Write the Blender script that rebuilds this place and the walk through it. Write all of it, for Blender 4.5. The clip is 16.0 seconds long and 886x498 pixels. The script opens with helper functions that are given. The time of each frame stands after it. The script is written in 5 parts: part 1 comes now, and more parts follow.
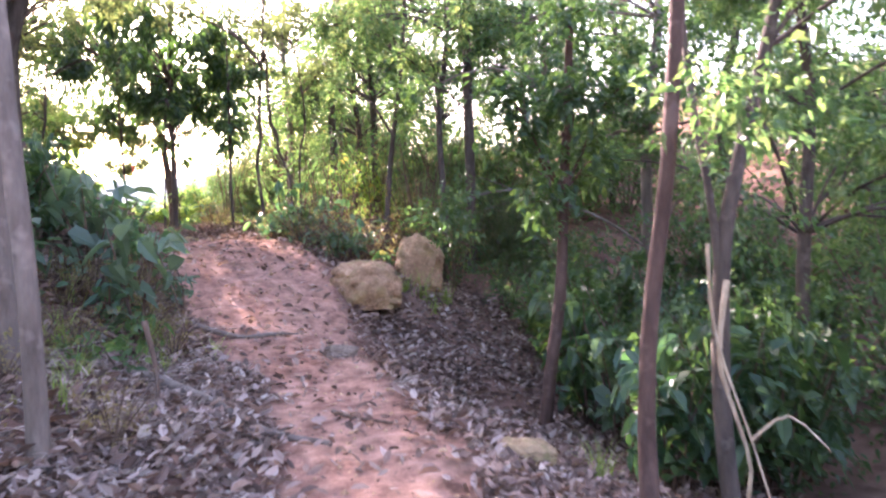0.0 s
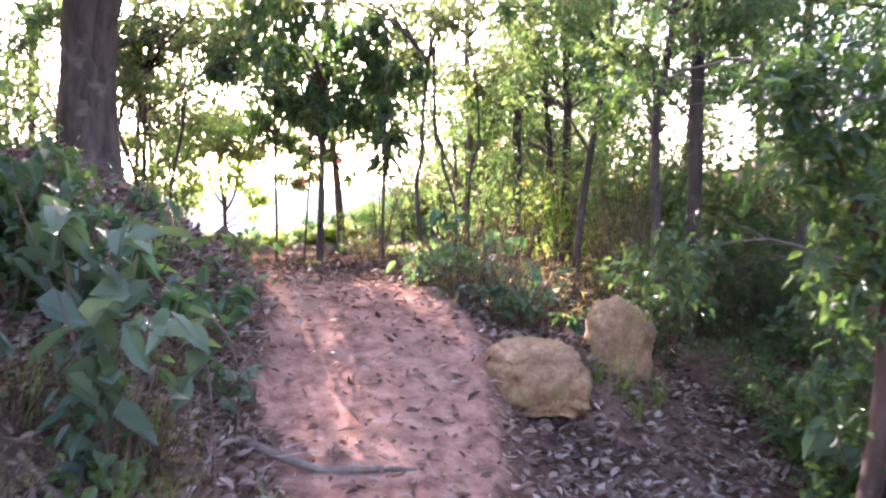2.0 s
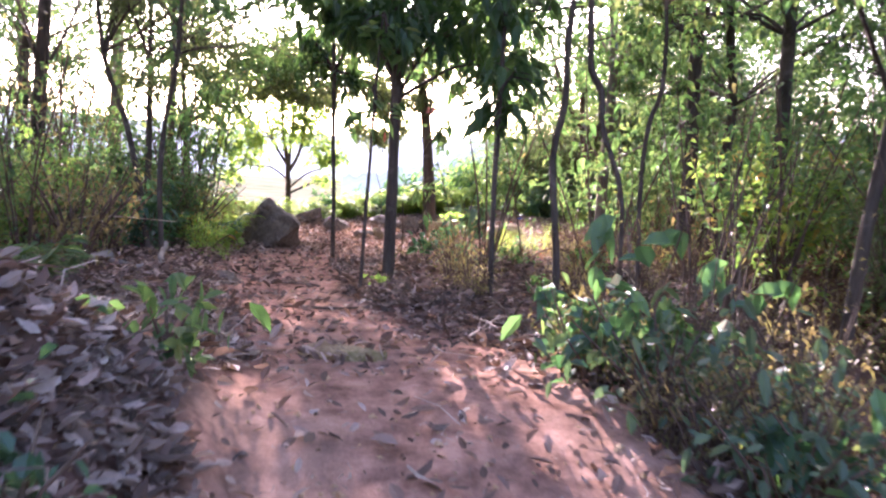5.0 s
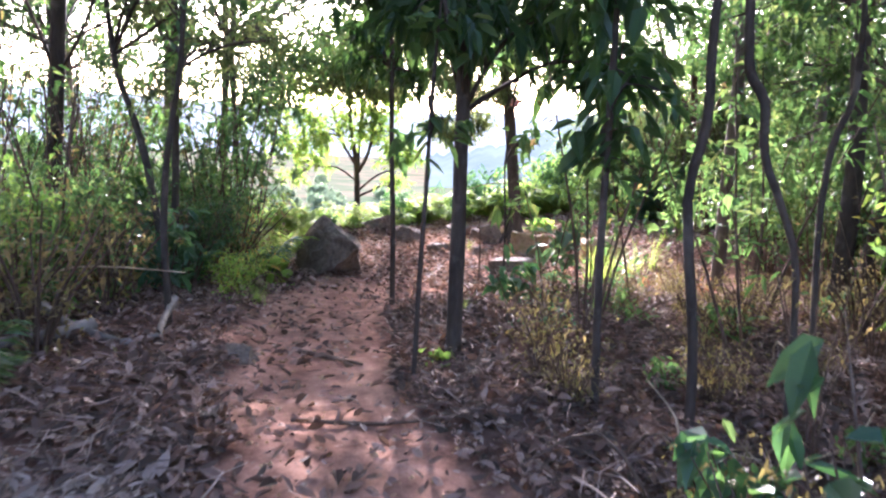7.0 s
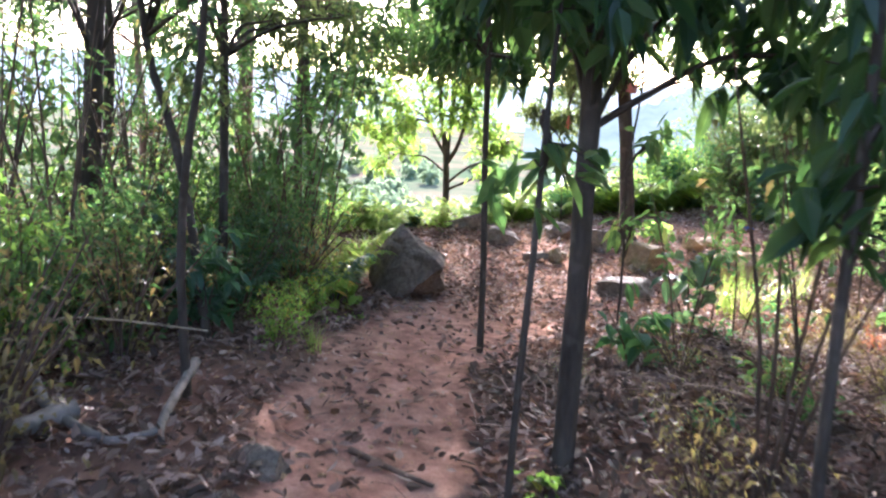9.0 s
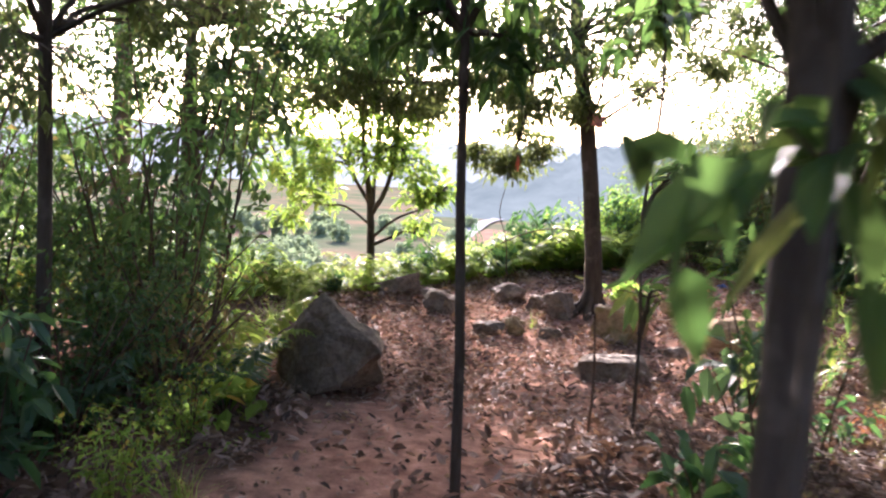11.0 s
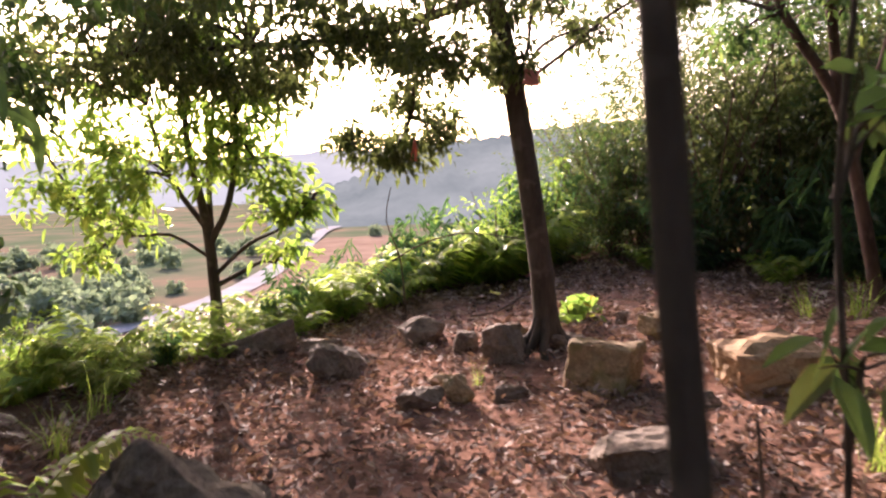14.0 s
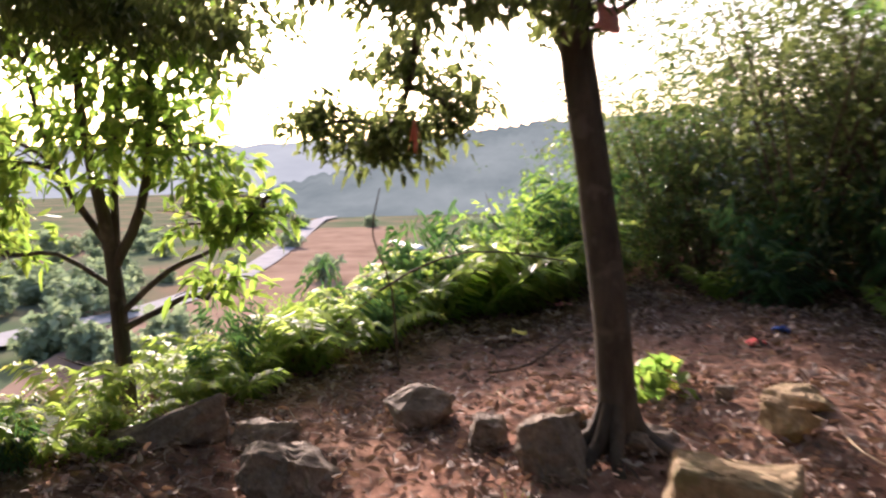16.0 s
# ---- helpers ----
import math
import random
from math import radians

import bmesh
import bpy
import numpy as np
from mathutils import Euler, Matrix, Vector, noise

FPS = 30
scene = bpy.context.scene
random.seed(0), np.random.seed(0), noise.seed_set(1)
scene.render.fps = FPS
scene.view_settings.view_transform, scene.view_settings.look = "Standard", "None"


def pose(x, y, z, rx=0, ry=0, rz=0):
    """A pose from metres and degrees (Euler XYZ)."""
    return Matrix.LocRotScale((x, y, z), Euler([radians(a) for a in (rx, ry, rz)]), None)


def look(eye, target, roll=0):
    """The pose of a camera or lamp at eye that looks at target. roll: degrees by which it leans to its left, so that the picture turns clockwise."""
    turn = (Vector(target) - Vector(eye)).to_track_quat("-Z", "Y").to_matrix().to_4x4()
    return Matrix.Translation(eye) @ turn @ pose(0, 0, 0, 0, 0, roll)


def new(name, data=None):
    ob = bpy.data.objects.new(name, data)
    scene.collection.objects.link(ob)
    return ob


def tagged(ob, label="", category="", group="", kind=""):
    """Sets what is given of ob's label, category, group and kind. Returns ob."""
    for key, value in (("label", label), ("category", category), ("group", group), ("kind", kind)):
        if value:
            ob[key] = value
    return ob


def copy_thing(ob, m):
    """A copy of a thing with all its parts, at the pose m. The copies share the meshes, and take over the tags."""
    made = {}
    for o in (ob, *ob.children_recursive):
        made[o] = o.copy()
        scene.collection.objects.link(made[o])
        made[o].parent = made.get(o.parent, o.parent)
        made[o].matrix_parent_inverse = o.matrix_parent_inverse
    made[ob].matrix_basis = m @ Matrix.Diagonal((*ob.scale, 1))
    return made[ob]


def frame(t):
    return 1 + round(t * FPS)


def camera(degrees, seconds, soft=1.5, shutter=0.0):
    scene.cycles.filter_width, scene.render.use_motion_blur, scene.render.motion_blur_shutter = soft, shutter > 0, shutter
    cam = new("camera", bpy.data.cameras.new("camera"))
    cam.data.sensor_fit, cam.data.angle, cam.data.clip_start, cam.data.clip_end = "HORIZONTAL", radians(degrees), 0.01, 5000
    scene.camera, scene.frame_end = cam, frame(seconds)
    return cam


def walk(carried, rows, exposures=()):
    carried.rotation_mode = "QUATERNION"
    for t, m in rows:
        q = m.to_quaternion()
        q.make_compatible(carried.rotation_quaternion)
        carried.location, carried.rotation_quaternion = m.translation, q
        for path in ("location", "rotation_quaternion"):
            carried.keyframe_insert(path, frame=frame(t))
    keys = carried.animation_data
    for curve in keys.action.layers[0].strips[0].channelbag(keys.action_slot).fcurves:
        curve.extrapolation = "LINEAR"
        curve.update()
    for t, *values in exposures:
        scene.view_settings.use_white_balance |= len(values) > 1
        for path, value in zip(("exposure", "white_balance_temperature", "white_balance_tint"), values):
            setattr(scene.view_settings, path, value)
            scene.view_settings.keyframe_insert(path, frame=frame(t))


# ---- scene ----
cam = camera(58.8, 16.0, soft=2.2, shutter=0.5)
PATH = [
    (0, (-0.464, 1.077, 1.363), (-0.372, 3.433, 1.244), -0.6),
    (0.5, (-0.490, 1.744, 1.376), (-0.458, 4.103, 1.303), 1.2),
    (1, (-0.546, 2.492, 1.447), (-0.671, 4.847, 1.366), 0.1),
    (1.5, (-0.427, 3.205, 1.609), (-0.756, 5.541, 1.612), 2.3),
    (2, (-0.520, 4.040, 1.638), (-0.998, 6.350, 1.562), 2.0),
    (2.5, (-0.550, 4.685, 1.737), (-1.069, 6.986, 1.652), 1.2),
    (3, (-0.610, 5.474, 1.796), (-1.319, 7.724, 1.758), 2.9),
    (3.5, (-0.826, 6.144, 1.850), (-1.513, 8.398, 1.719), 2.6),
    (3.7, (-0.935, 6.416, 1.834), (-1.698, 8.643, 1.680), 3.5),
    (5.8, (-2.150, 8.792, 2.186), (-2.877, 11.018, 1.894), 3.4),
    (6, (-2.159, 8.896, 2.237), (-2.913, 11.112, 1.937), 2.9),
    (6.5, (-2.207, 9.351, 2.297), (-3.105, 11.514, 2.002), 2.5),
    (7, (-2.404, 9.828, 2.357), (-3.383, 11.952, 2.039), 2.5),
    (7.5, (-2.504, 10.249, 2.462), (-3.461, 12.382, 2.139), 4.0),
    (8, (-2.792, 10.666, 2.525), (-3.827, 12.758, 2.177), 5.1),
    (8.5, (-2.956, 10.842, 2.625), (-4.091, 12.867, 2.197), 3.1),
    (9, (-3.164, 11.205, 2.602), (-4.374, 13.188, 2.188), 3.2),
    (9.5, (-3.508, 11.564, 2.609), (-4.598, 13.630, 2.283), 4.5),
    (9.7, (-3.597, 11.720, 2.603), (-4.631, 13.823, 2.322), 4.7),
    (11.8, (-4.993, 13.581, 2.229), (-5.971, 15.719, 2.020), 1.1),
    (12, (-5.124, 13.745, 2.217), (-6.085, 15.891, 2.021), -2.2),
    (12.5, (-5.409, 14.059, 2.188), (-6.313, 16.234, 2.035), -2.6),
    (13, (-5.580, 14.293, 2.273), (-6.197, 16.557, 2.018), -5.8),
    (13.5, (-5.681, 14.792, 2.258), (-6.154, 17.088, 1.980), -4.5),
    (14, (-5.915, 15.285, 2.263), (-6.459, 17.571, 2.050), -2.2),
    (14.5, (-6.089, 15.775, 2.285), (-6.588, 18.073, 2.080), -3.9),
    (15, (-6.299, 16.360, 2.308), (-6.687, 18.673, 2.057), -3.4),
    (15.5, (-6.430, 16.922, 2.346), (-6.819, 19.238, 2.096), -2.9),
    (16, (-6.541, 17.535, 2.319), (-7.072, 19.822, 2.080), -1.3),
]
walk(cam, [(t, look(eye, target, roll)) for t, eye, target, roll in PATH], exposures=[(0, 3.65, 6200, 37), (3.7, 3.6, 6050, 41), (6, 2.9, 5500, 35), (9, 2.95, 5350, 20), (11, 2.3, 5900, 28), (12, 1.95, 6700, 40), (14.5, 1.75, 6600, 32), (16, 1.58, 6400, 26)])


# ---- world and light ----
SUN_AZ, SUN_EL = -30.0, 21.0     # degrees from +y towards +x; height over the horizon
world = bpy.data.worlds.new("sky")
scene.world = world
world.use_nodes = True
wn = world.node_tree.nodes
sky = wn.new("ShaderNodeTexSky")
sky.sky_type = "NISHITA"
sky.sun_disc = False
sky.sun_elevation = radians(SUN_EL)
sky.sun_rotation = radians(SUN_AZ)
sky.dust_density = 4.0
sky.air_density = 1.0
wn["Background"].inputs["Strength"].default_value = 0.15
world.node_tree.links.new(sky.outputs["Color"], wn["Background"].inputs["Color"])
sun_data = bpy.data.lights.new("sun", "SUN")
sun_data.energy, sun_data.angle, sun_data.color = 4.5, radians(0.6), (1.0, 0.91, 0.79)
sun = new("sun", sun_data)
a, e = radians(SUN_AZ), radians(SUN_EL)
to_sun = Vector((math.sin(a) * math.cos(e), math.cos(a) * math.cos(e), math.sin(e)))
sun.matrix_world = look(to_sun * 60, (0, 0, 0))
tagged(sun, kind="structure")


# ---- materials ----
def material(name):
    m = bpy.data.materials.new(name)
    m.use_nodes = True
    nt = m.node_tree
    nt.nodes.clear()
    out = nt.nodes.new("ShaderNodeOutputMaterial")
    return m, nt, out


def node(nt, kind, **values):
    n = nt.nodes.new(kind)
    for key, value in values.items():
        n.inputs[key.replace("_", " ")].default_value = value
    return n


def ramp(nt, source, stops):
    r = nt.nodes.new("ShaderNodeValToRGB")
    el = r.color_ramp.elements
    while len(el) < len(stops):
        el.new(0.5)
    for i, (p, c) in enumerate(stops):
        el[i].position, el[i].color = p, (*c, 1)
    nt.links.new(source, r.inputs["Fac"])
    return r.outputs["Color"]


def noise_tex(nt, scale, detail=4.0, rough=0.6, coord="Object", stretch=None):
    tc = nt.nodes.new("ShaderNodeTexCoord")
    src = tc.outputs[coord]
    if stretch:
        mp = nt.nodes.new("ShaderNodeMapping")
        mp.inputs["Scale"].default_value = stretch
        nt.links.new(src, mp.inputs["Vector"])
        src = mp.outputs["Vector"]
    n = node(nt, "ShaderNodeTexNoise", Scale=scale, Detail=detail, Roughness=rough)
    nt.links.new(src, n.inputs["Vector"])
    return n.outputs["Fac"]


def mix(nt, fac, a, b, mode="MIX"):
    m = nt.nodes.new("ShaderNodeMix")
    m.data_type, m.blend_type = "RGBA", mode
    for key, v in ((0, fac), (6, a), (7, b)):
        if isinstance(v, (int, float)):
            m.inputs[key].default_value = v
        elif isinstance(v, tuple):
            m.inputs[key].default_value = (*v, 1)
        else:
            nt.links.new(v, m.inputs[key])
    return m.outputs[2]


def finish(m, nt, out, colour, rough=0.85, bump=None, dist=0.01, strength=0.6, spec=0.3):
    p = node(nt, "ShaderNodeBsdfPrincipled", Roughness=rough)
    p.inputs["Specular IOR Level"].default_value = spec
    nt.links.new(colour, p.inputs["Base Color"])
    if bump is not None:
        b = node(nt, "ShaderNodeBump", Strength=strength, Distance=dist)
        nt.links.new(bump, b.inputs["Height"])
        nt.links.new(b.outputs["Normal"], p.inputs["Normal"])
    nt.links.new(p.outputs["BSDF"], out.inputs["Surface"])
    return m


def leaf_material(name, stops, through_stops, rough=0.45, share=0.45):
    """Leaf: diffuse and gloss on top, light let through from behind; every leaf its own tint."""
    m, nt, out = material(name)
    geo = nt.nodes.new("ShaderNodeNewGeometry")
    info = nt.nodes.new("ShaderNodeObjectInfo")
    add = nt.nodes.new("ShaderNodeMath")
    add.operation = "MULTIPLY_ADD"
    add.inputs[1].default_value = 0.8
    sc = nt.nodes.new("ShaderNodeMath")
    sc.operation = "MULTIPLY"
    sc.inputs[1].default_value = 0.2
    nt.links.new(info.outputs["Random"], sc.inputs[0])
    nt.links.new(geo.outputs["Random Per Island"], add.inputs[0])
    nt.links.new(sc.outputs[0], add.inputs[2])
    grain = noise_tex(nt, 60, 2)
    top = ramp(nt, add.outputs[0], stops)
    top = mix(nt, grain, top, mix(nt, 0.5, top, (0.02, 0.03, 0.01)))
    thr = ramp(nt, add.outputs[0], through_stops)
    p = node(nt, "ShaderNodeBsdfPrincipled", Roughness=rough)
    p.inputs["Specular IOR Level"].default_value = 0.45
    nt.links.new(top, p.inputs["Base Color"])
    t = nt.nodes.new("ShaderNodeBsdfTranslucent")
    nt.links.new(thr, t.inputs["Color"])
    ms = nt.nodes.new("ShaderNodeMixShader")
    ms.inputs[0].default_value = share
    nt.links.new(p.outputs["BSDF"], ms.inputs[1])
    nt.links.new(t.outputs["BSDF"], ms.inputs[2])
    nt.links.new(ms.outputs[0], out.inputs["Surface"])
    return m


LEAF_GREEN = leaf_material("leaf_green", [(0, (.036, .08, .032)), (.5, (.06, .115, .042)), (.85, (.095, .15, .05)), (1, (.18, .16, .06))],
                           [(0, (.10, .22, .05)), (.6, (.20, .34, .08)), (1, (.36, .40, .10))])
LEAF_DARK = leaf_material("leaf_dark", [(0, (.022, .055, .025)), (.6, (.04, .085, .03)), (1, (.07, .12, .035))],
                          [(0, (.06, .15, .03)), (1, (.16, .27, .05))], 0.4, 0.35)
LEAF_BLUE = leaf_material("leaf_cool", [(0, (.03, .075, .048)), (.6, (.05, .108, .066)), (1, (.10, .17, .085))],
                          [(0, (.08, .22, .06)), (1, (.2, .38, .08))], 0.35, 0.35)
LEAF_FERN = leaf_material("leaf_fern", [(0, (.08, .15, .03)), (.6, (.14, .22, .045)), (1, (.25, .25, .07))],
                          [(0, (.3, .47, .07)), (.8, (.46, .58, .11)), (1, (.58, .58, .15))], 0.5, 0.6)
LEAF_YELLOW = leaf_material("leaf_yellow_green", [(0, (.09, .17, .025)), (.8, (.15, .23, .03)), (1, (.32, .2, .04))],
                            [(0, (.2, .38, .06)), (.85, (.34, .48, .08)), (1, (.7, .32, .07))], 0.4, 0.55)
LEAF_DRY = leaf_material("leaf_dry", [(0, (.055, .031, .025)), (.3, (.13, .074, .057)), (.55, (.27, .165, .128)), (.8, (.47, .34, .28)), (1, (.7, .58, .51))],
                         [(0, (.14, .07, .04)), (1, (.36, .22, .12))], 0.85, 0.15)
LEAF_BROWN = leaf_material("leaf_brown", [(0, (.04, .025, .02)), (.6, (.11, .065, .048)), (1, (.24, .15, .11))],
                           [(0, (.1, .05, .03)), (1, (.25, .14, .08))], 0.8, 0.12)
LEAF_ASHEN = leaf_material("leaf_ashen", [(0, (.06, .038, .03)), (.3, (.17, .112, .088)), (.65, (.40, .295, .235)), (1, (.68, .57, .48))],
                           [(0, (.14, .09, .06)), (1, (.36, .26, .18))], 0.85, 0.12)
LEAF_STRAW = leaf_material("leaf_straw", [(0, (.12, .085, .04)), (.6, (.24, .17, .075)), (1, (.12, .15, .04))],
                           [(0, (.3, .2, .07)), (1, (.42, .36, .1))], 0.6, 0.35)
LEAF_LIME = leaf_material("leaf_lime", [(0, (.06, .125, .026)), (.6, (.11, .18, .032)), (.95, (.17, .22, .04)), (1, (.34, .17, .04))],
                          [(0, (.18, .34, .05)), (.7, (.36, .5, .08)), (.95, (.48, .54, .1)), (1, (.75, .25, .06))], 0.4, 0.58)
LEAF_BOUGH = leaf_material("leaf_bough", [(0, (.035, .052, .02)), (.6, (.06, .08, .03)), (1, (.1, .11, .04))],
                           [(0, (.12, .17, .045)), (1, (.28, .32, .09))], 0.45, 0.45)
LEAF_GREYISH = leaf_material("leaf_greyish", [(0, (.04, .07, .042)), (.5, (.08, .12, .066)), (.85, (.14, .19, .085)), (1, (.28, .2, .1))],
                             [(0, (.1, .18, .06)), (.8, (.2, .3, .08)), (1, (.45, .38, .1))], 0.45, 0.32)
LEAF_SOFT = leaf_material("leaf_soft", [(0, (.045, .08, .052)), (.5, (.075, .125, .078)), (1, (.13, .19, .11))],
                          [(0, (.1, .2, .07)), (1, (.2, .32, .1))], 0.5, 0.25)
LEAF_RUST = leaf_material("leaf_rust", [(0, (.14, .05, .03)), (.6, (.26, .09, .05)), (1, (.34, .19, .1))], [(0, (.4, .1, .04)), (1, (.55, .25, .1))], 0.7, 0.35)
# Valley scrub leaves: distance haze is painted in as paler base colours.
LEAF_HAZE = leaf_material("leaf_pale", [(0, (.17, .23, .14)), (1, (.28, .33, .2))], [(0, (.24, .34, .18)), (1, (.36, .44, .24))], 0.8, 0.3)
LEAF_GRASS = leaf_material("leaf_grass", [(0, (.07, .14, .03)), (.7, (.13, .22, .04)), (1, (.3, .28, .1))],
                           [(0, (.25, .42, .05)), (1, (.5, .55, .12))], 0.45, 0.5)


def bark(name, dark, light, scale=9.0):
    m, nt, out = material(name)
    big = noise_tex(nt, scale, 5, 0.65, stretch=(1, 1, 0.25))
    fine = noise_tex(nt, scale * 7, 3, 0.6, stretch=(1, 1, 0.35))
    lichen = noise_tex(nt, 3.5, 3, 0.7)
    col = ramp(nt, big, [(0.3, dark), (0.7, light)])
    col = mix(nt, ramp(nt, lichen, [(0.56, (0, 0, 0)), (0.66, (.45, .45, .45))]), col, tuple(min(1, c * 1.5 + .03) for c in light))
    return finish(m, nt, out, col, 0.9, mix(nt, 0.4, big, fine), 0.012, 0.9, 0.2)


BARK_DARK = bark("bark_dark", (.035, .026, .02), (.11, .085, .065))
BARK_GREY = bark("bark_grey", (.08, .062, .048), (.21, .165, .13))
BARK_RED = bark("bark_red", (.045, .026, .019), (.125, .075, .055))
BARK_PALE = bark("bark_pale", (.1, .08, .065), (.27, .225, .19))
TWIG_PALE = bark("twig_pale", (.22, .15, .09), (.5, .39, .26), 16)
TWIG_BROWN = bark("twig_brown", (.05, .032, .022), (.17, .115, .08), 16)


def stone(name, dark, light, moss=None):
    m, nt, out = material(name)
    big = noise_tex(nt, 3.0, 6, 0.62)
    fine = noise_tex(nt, 34, 4, 0.7)
    col = ramp(nt, big, [(0.3, dark), (0.68, light)])
    tc = nt.nodes.new("ShaderNodeTexCoord")
    bend = nt.nodes.new("ShaderNodeVectorMath")
    bend.operation = "MULTIPLY_ADD"
    bend.inputs[1].default_value, bend.inputs[2].default_value = (1, 1, 1), (0, 0, 0)
    wave = node(nt, "ShaderNodeTexNoise", Scale=4.0, Detail=3.0)
    nt.links.new(tc.outputs["Object"], wave.inputs["Vector"])
    nt.links.new(wave.outputs["Color"], bend.inputs[0])
    bend.inputs[1].default_value = (.35, .35, .35)
    nt.links.new(tc.outputs["Object"], bend.inputs[2])
    cell = node(nt, "ShaderNodeTexVoronoi", Scale=5.0)
    cell.feature = "DISTANCE_TO_EDGE"
    nt.links.new(bend.outputs[0], cell.inputs["Vector"])
    crack = ramp(nt, cell.outputs["Distance"], [(0.0, (1, 1, 1)), (0.022, (0, 0, 0))])
    col = mix(nt, mix(nt, 1.0, crack, ramp(nt, noise_tex(nt, 2.3, 2), [(.45, (0, 0, 0)), (.6, (.75, .75, .75))]), "MULTIPLY"), col, tuple(c * .4 for c in dark))
    col = mix(nt, 0.55, col, ramp(nt, fine, [(0.35, (.25, .25, .25)), (0.7, (.95, .95, .95))]), "SOFT_LIGHT")
    if moss:
        patch = noise_tex(nt, 5.5, 4, 0.7)
        col = mix(nt, ramp(nt, patch, [(0.5, (0, 0, 0)), (0.62, (.7, .7, .7))]), col, moss)
    return finish(m, nt, out, col, 0.9, mix(nt, 0.45, big, fine), 0.02, 0.8, 0.25)


STONE_MOSSY = stone("stone_mossy", (.15, .085, .042), (.45, .27, .155), (.22, .16, .065))
STONE_TAN = stone("stone_tan", (.16, .105, .055), (.36, .25, .14), (.16, .135, .05))
STONE_BROWN = stone("stone_brown", (.10, .072, .052), (.23, .17, .125))
STONE_ORANGE = stone("stone_orange", (.24, .145, .075), (.46, .30, .17))


def earth():
    """Trodden red earth on the trail, brown litter mould beside it, grass and scrub down in the valley."""
    m, nt, out = material("earth")
    at = nt.nodes.new("ShaderNodeAttribute")
    at.attribute_name = "trail"
    far = nt.nodes.new("ShaderNodeAttribute")
    far.attribute_name = "valley"
    big = noise_tex(nt, 0.9, 4, 0.6)
    mid = noise_tex(nt, 6.0, 5, 0.65)
    fine = noise_tex(nt, 60.0, 4, 0.7)
    red = ramp(nt, mid, [(0.25, (.22, .112, .078)), (0.55, (.345, .19, .138)), (0.8, (.45, .275, .21))])
    mould = ramp(nt, mid, [(0.3, (.075, .042, .031)), (0.6, (.17, .098, .072)), (0.85, (.27, .165, .12))])
    edge = nt.nodes.new("ShaderNodeMath")
    edge.operation = "MULTIPLY_ADD"
    edge.inputs[1].default_value, edge.inputs[2].default_value = 2.2, -1.42
    nt.links.new(mid, edge.inputs[0])
    s = nt.nodes.new("ShaderNodeMath")
    s.operation = "ADD"
    s.use_clamp = True
    nt.links.new(at.outputs["Fac"], s.inputs[0])
    nt.links.new(edge.outputs[0], s.inputs[1])
    col = mix(nt, s.outputs[0], mould, red)
    col = mix(nt, 0.5, col, ramp(nt, fine, [(0.3, (.3, .3, .3)), (0.7, (.8, .8, .8))]), "SOFT_LIGHT")
    col = mix(nt, ramp(nt, big, [(0.45, (0, 0, 0)), (0.75, (.3, .3, .3))]), col, (.36, .25, .18))
    fields = ramp(nt, noise_tex(nt, 0.035, 4, 0.55), [(0.36, (.08, .105, .06)), (0.5, (.12, .12, .08)), (0.64, (.18, .13, .09))])
    col = mix(nt, far.outputs["Fac"], col, fields)
    return finish(m, nt, out, col, 0.95, mix(nt, 0.5, mid, fine), 0.02, 0.7, 0.0)


EARTH = earth()


def plain(name, a, b, scale=20.0, rough=0.7, spec=0.3):
    m, nt, out = material(name)
    n = noise_tex(nt, scale, 3)
    return finish(m, nt, out, ramp(nt, n, [(0.3, a), (0.7, b)]), rough, n, 0.004, 0.3, spec)


ROAD = plain("road_dust", (.25, .245, .25), (.32, .31, .31), 0.2, 0.9, 0.0)
# Brown soil, its colour lightened to stand in for haze over the valley.
FIELD = plain("field_soil", (.17, .115, .085), (.25, .175, .135), 0.09, 0.95, 0.0)
SHEET_WHITE = plain("white_sheeting", (.75, .77, .8), (.85, .86, .88), 1.0, 0.5)
PLASTIC_RED = plain("red_plastic", (.6, .05, .05), (.75, .09, .08), 40, 0.4)
RIBBON = plain("red_ribbon", (.62, .13, .1), (.78, .22, .17), 40, 0.5)
PLASTIC_PINK = plain("pink_cloth", (.7, .25, .24), (.8, .36, .33), 40, 0.8)
PLASTIC_BLUE = plain("blue_plastic", (.05, .1, .35), (.08, .16, .5), 40, 0.4)
YELLOW = plain("yellow_paper", (.7, .55, .1), (.8, .65, .2), 40, 0.7)
SHEATH = plain("tan_sheath", (.3, .19, .13), (.5, .36, .27), 18, 0.7)


# Self-lit backdrop: the haze over far hills is put into its emission colour.
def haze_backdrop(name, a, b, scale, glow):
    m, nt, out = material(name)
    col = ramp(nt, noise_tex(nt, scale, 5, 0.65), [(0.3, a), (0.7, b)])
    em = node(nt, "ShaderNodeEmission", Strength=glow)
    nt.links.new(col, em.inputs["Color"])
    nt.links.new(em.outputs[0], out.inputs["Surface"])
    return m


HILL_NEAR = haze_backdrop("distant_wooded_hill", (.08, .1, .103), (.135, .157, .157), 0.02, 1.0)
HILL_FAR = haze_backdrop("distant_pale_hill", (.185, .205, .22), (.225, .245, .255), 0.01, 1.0)


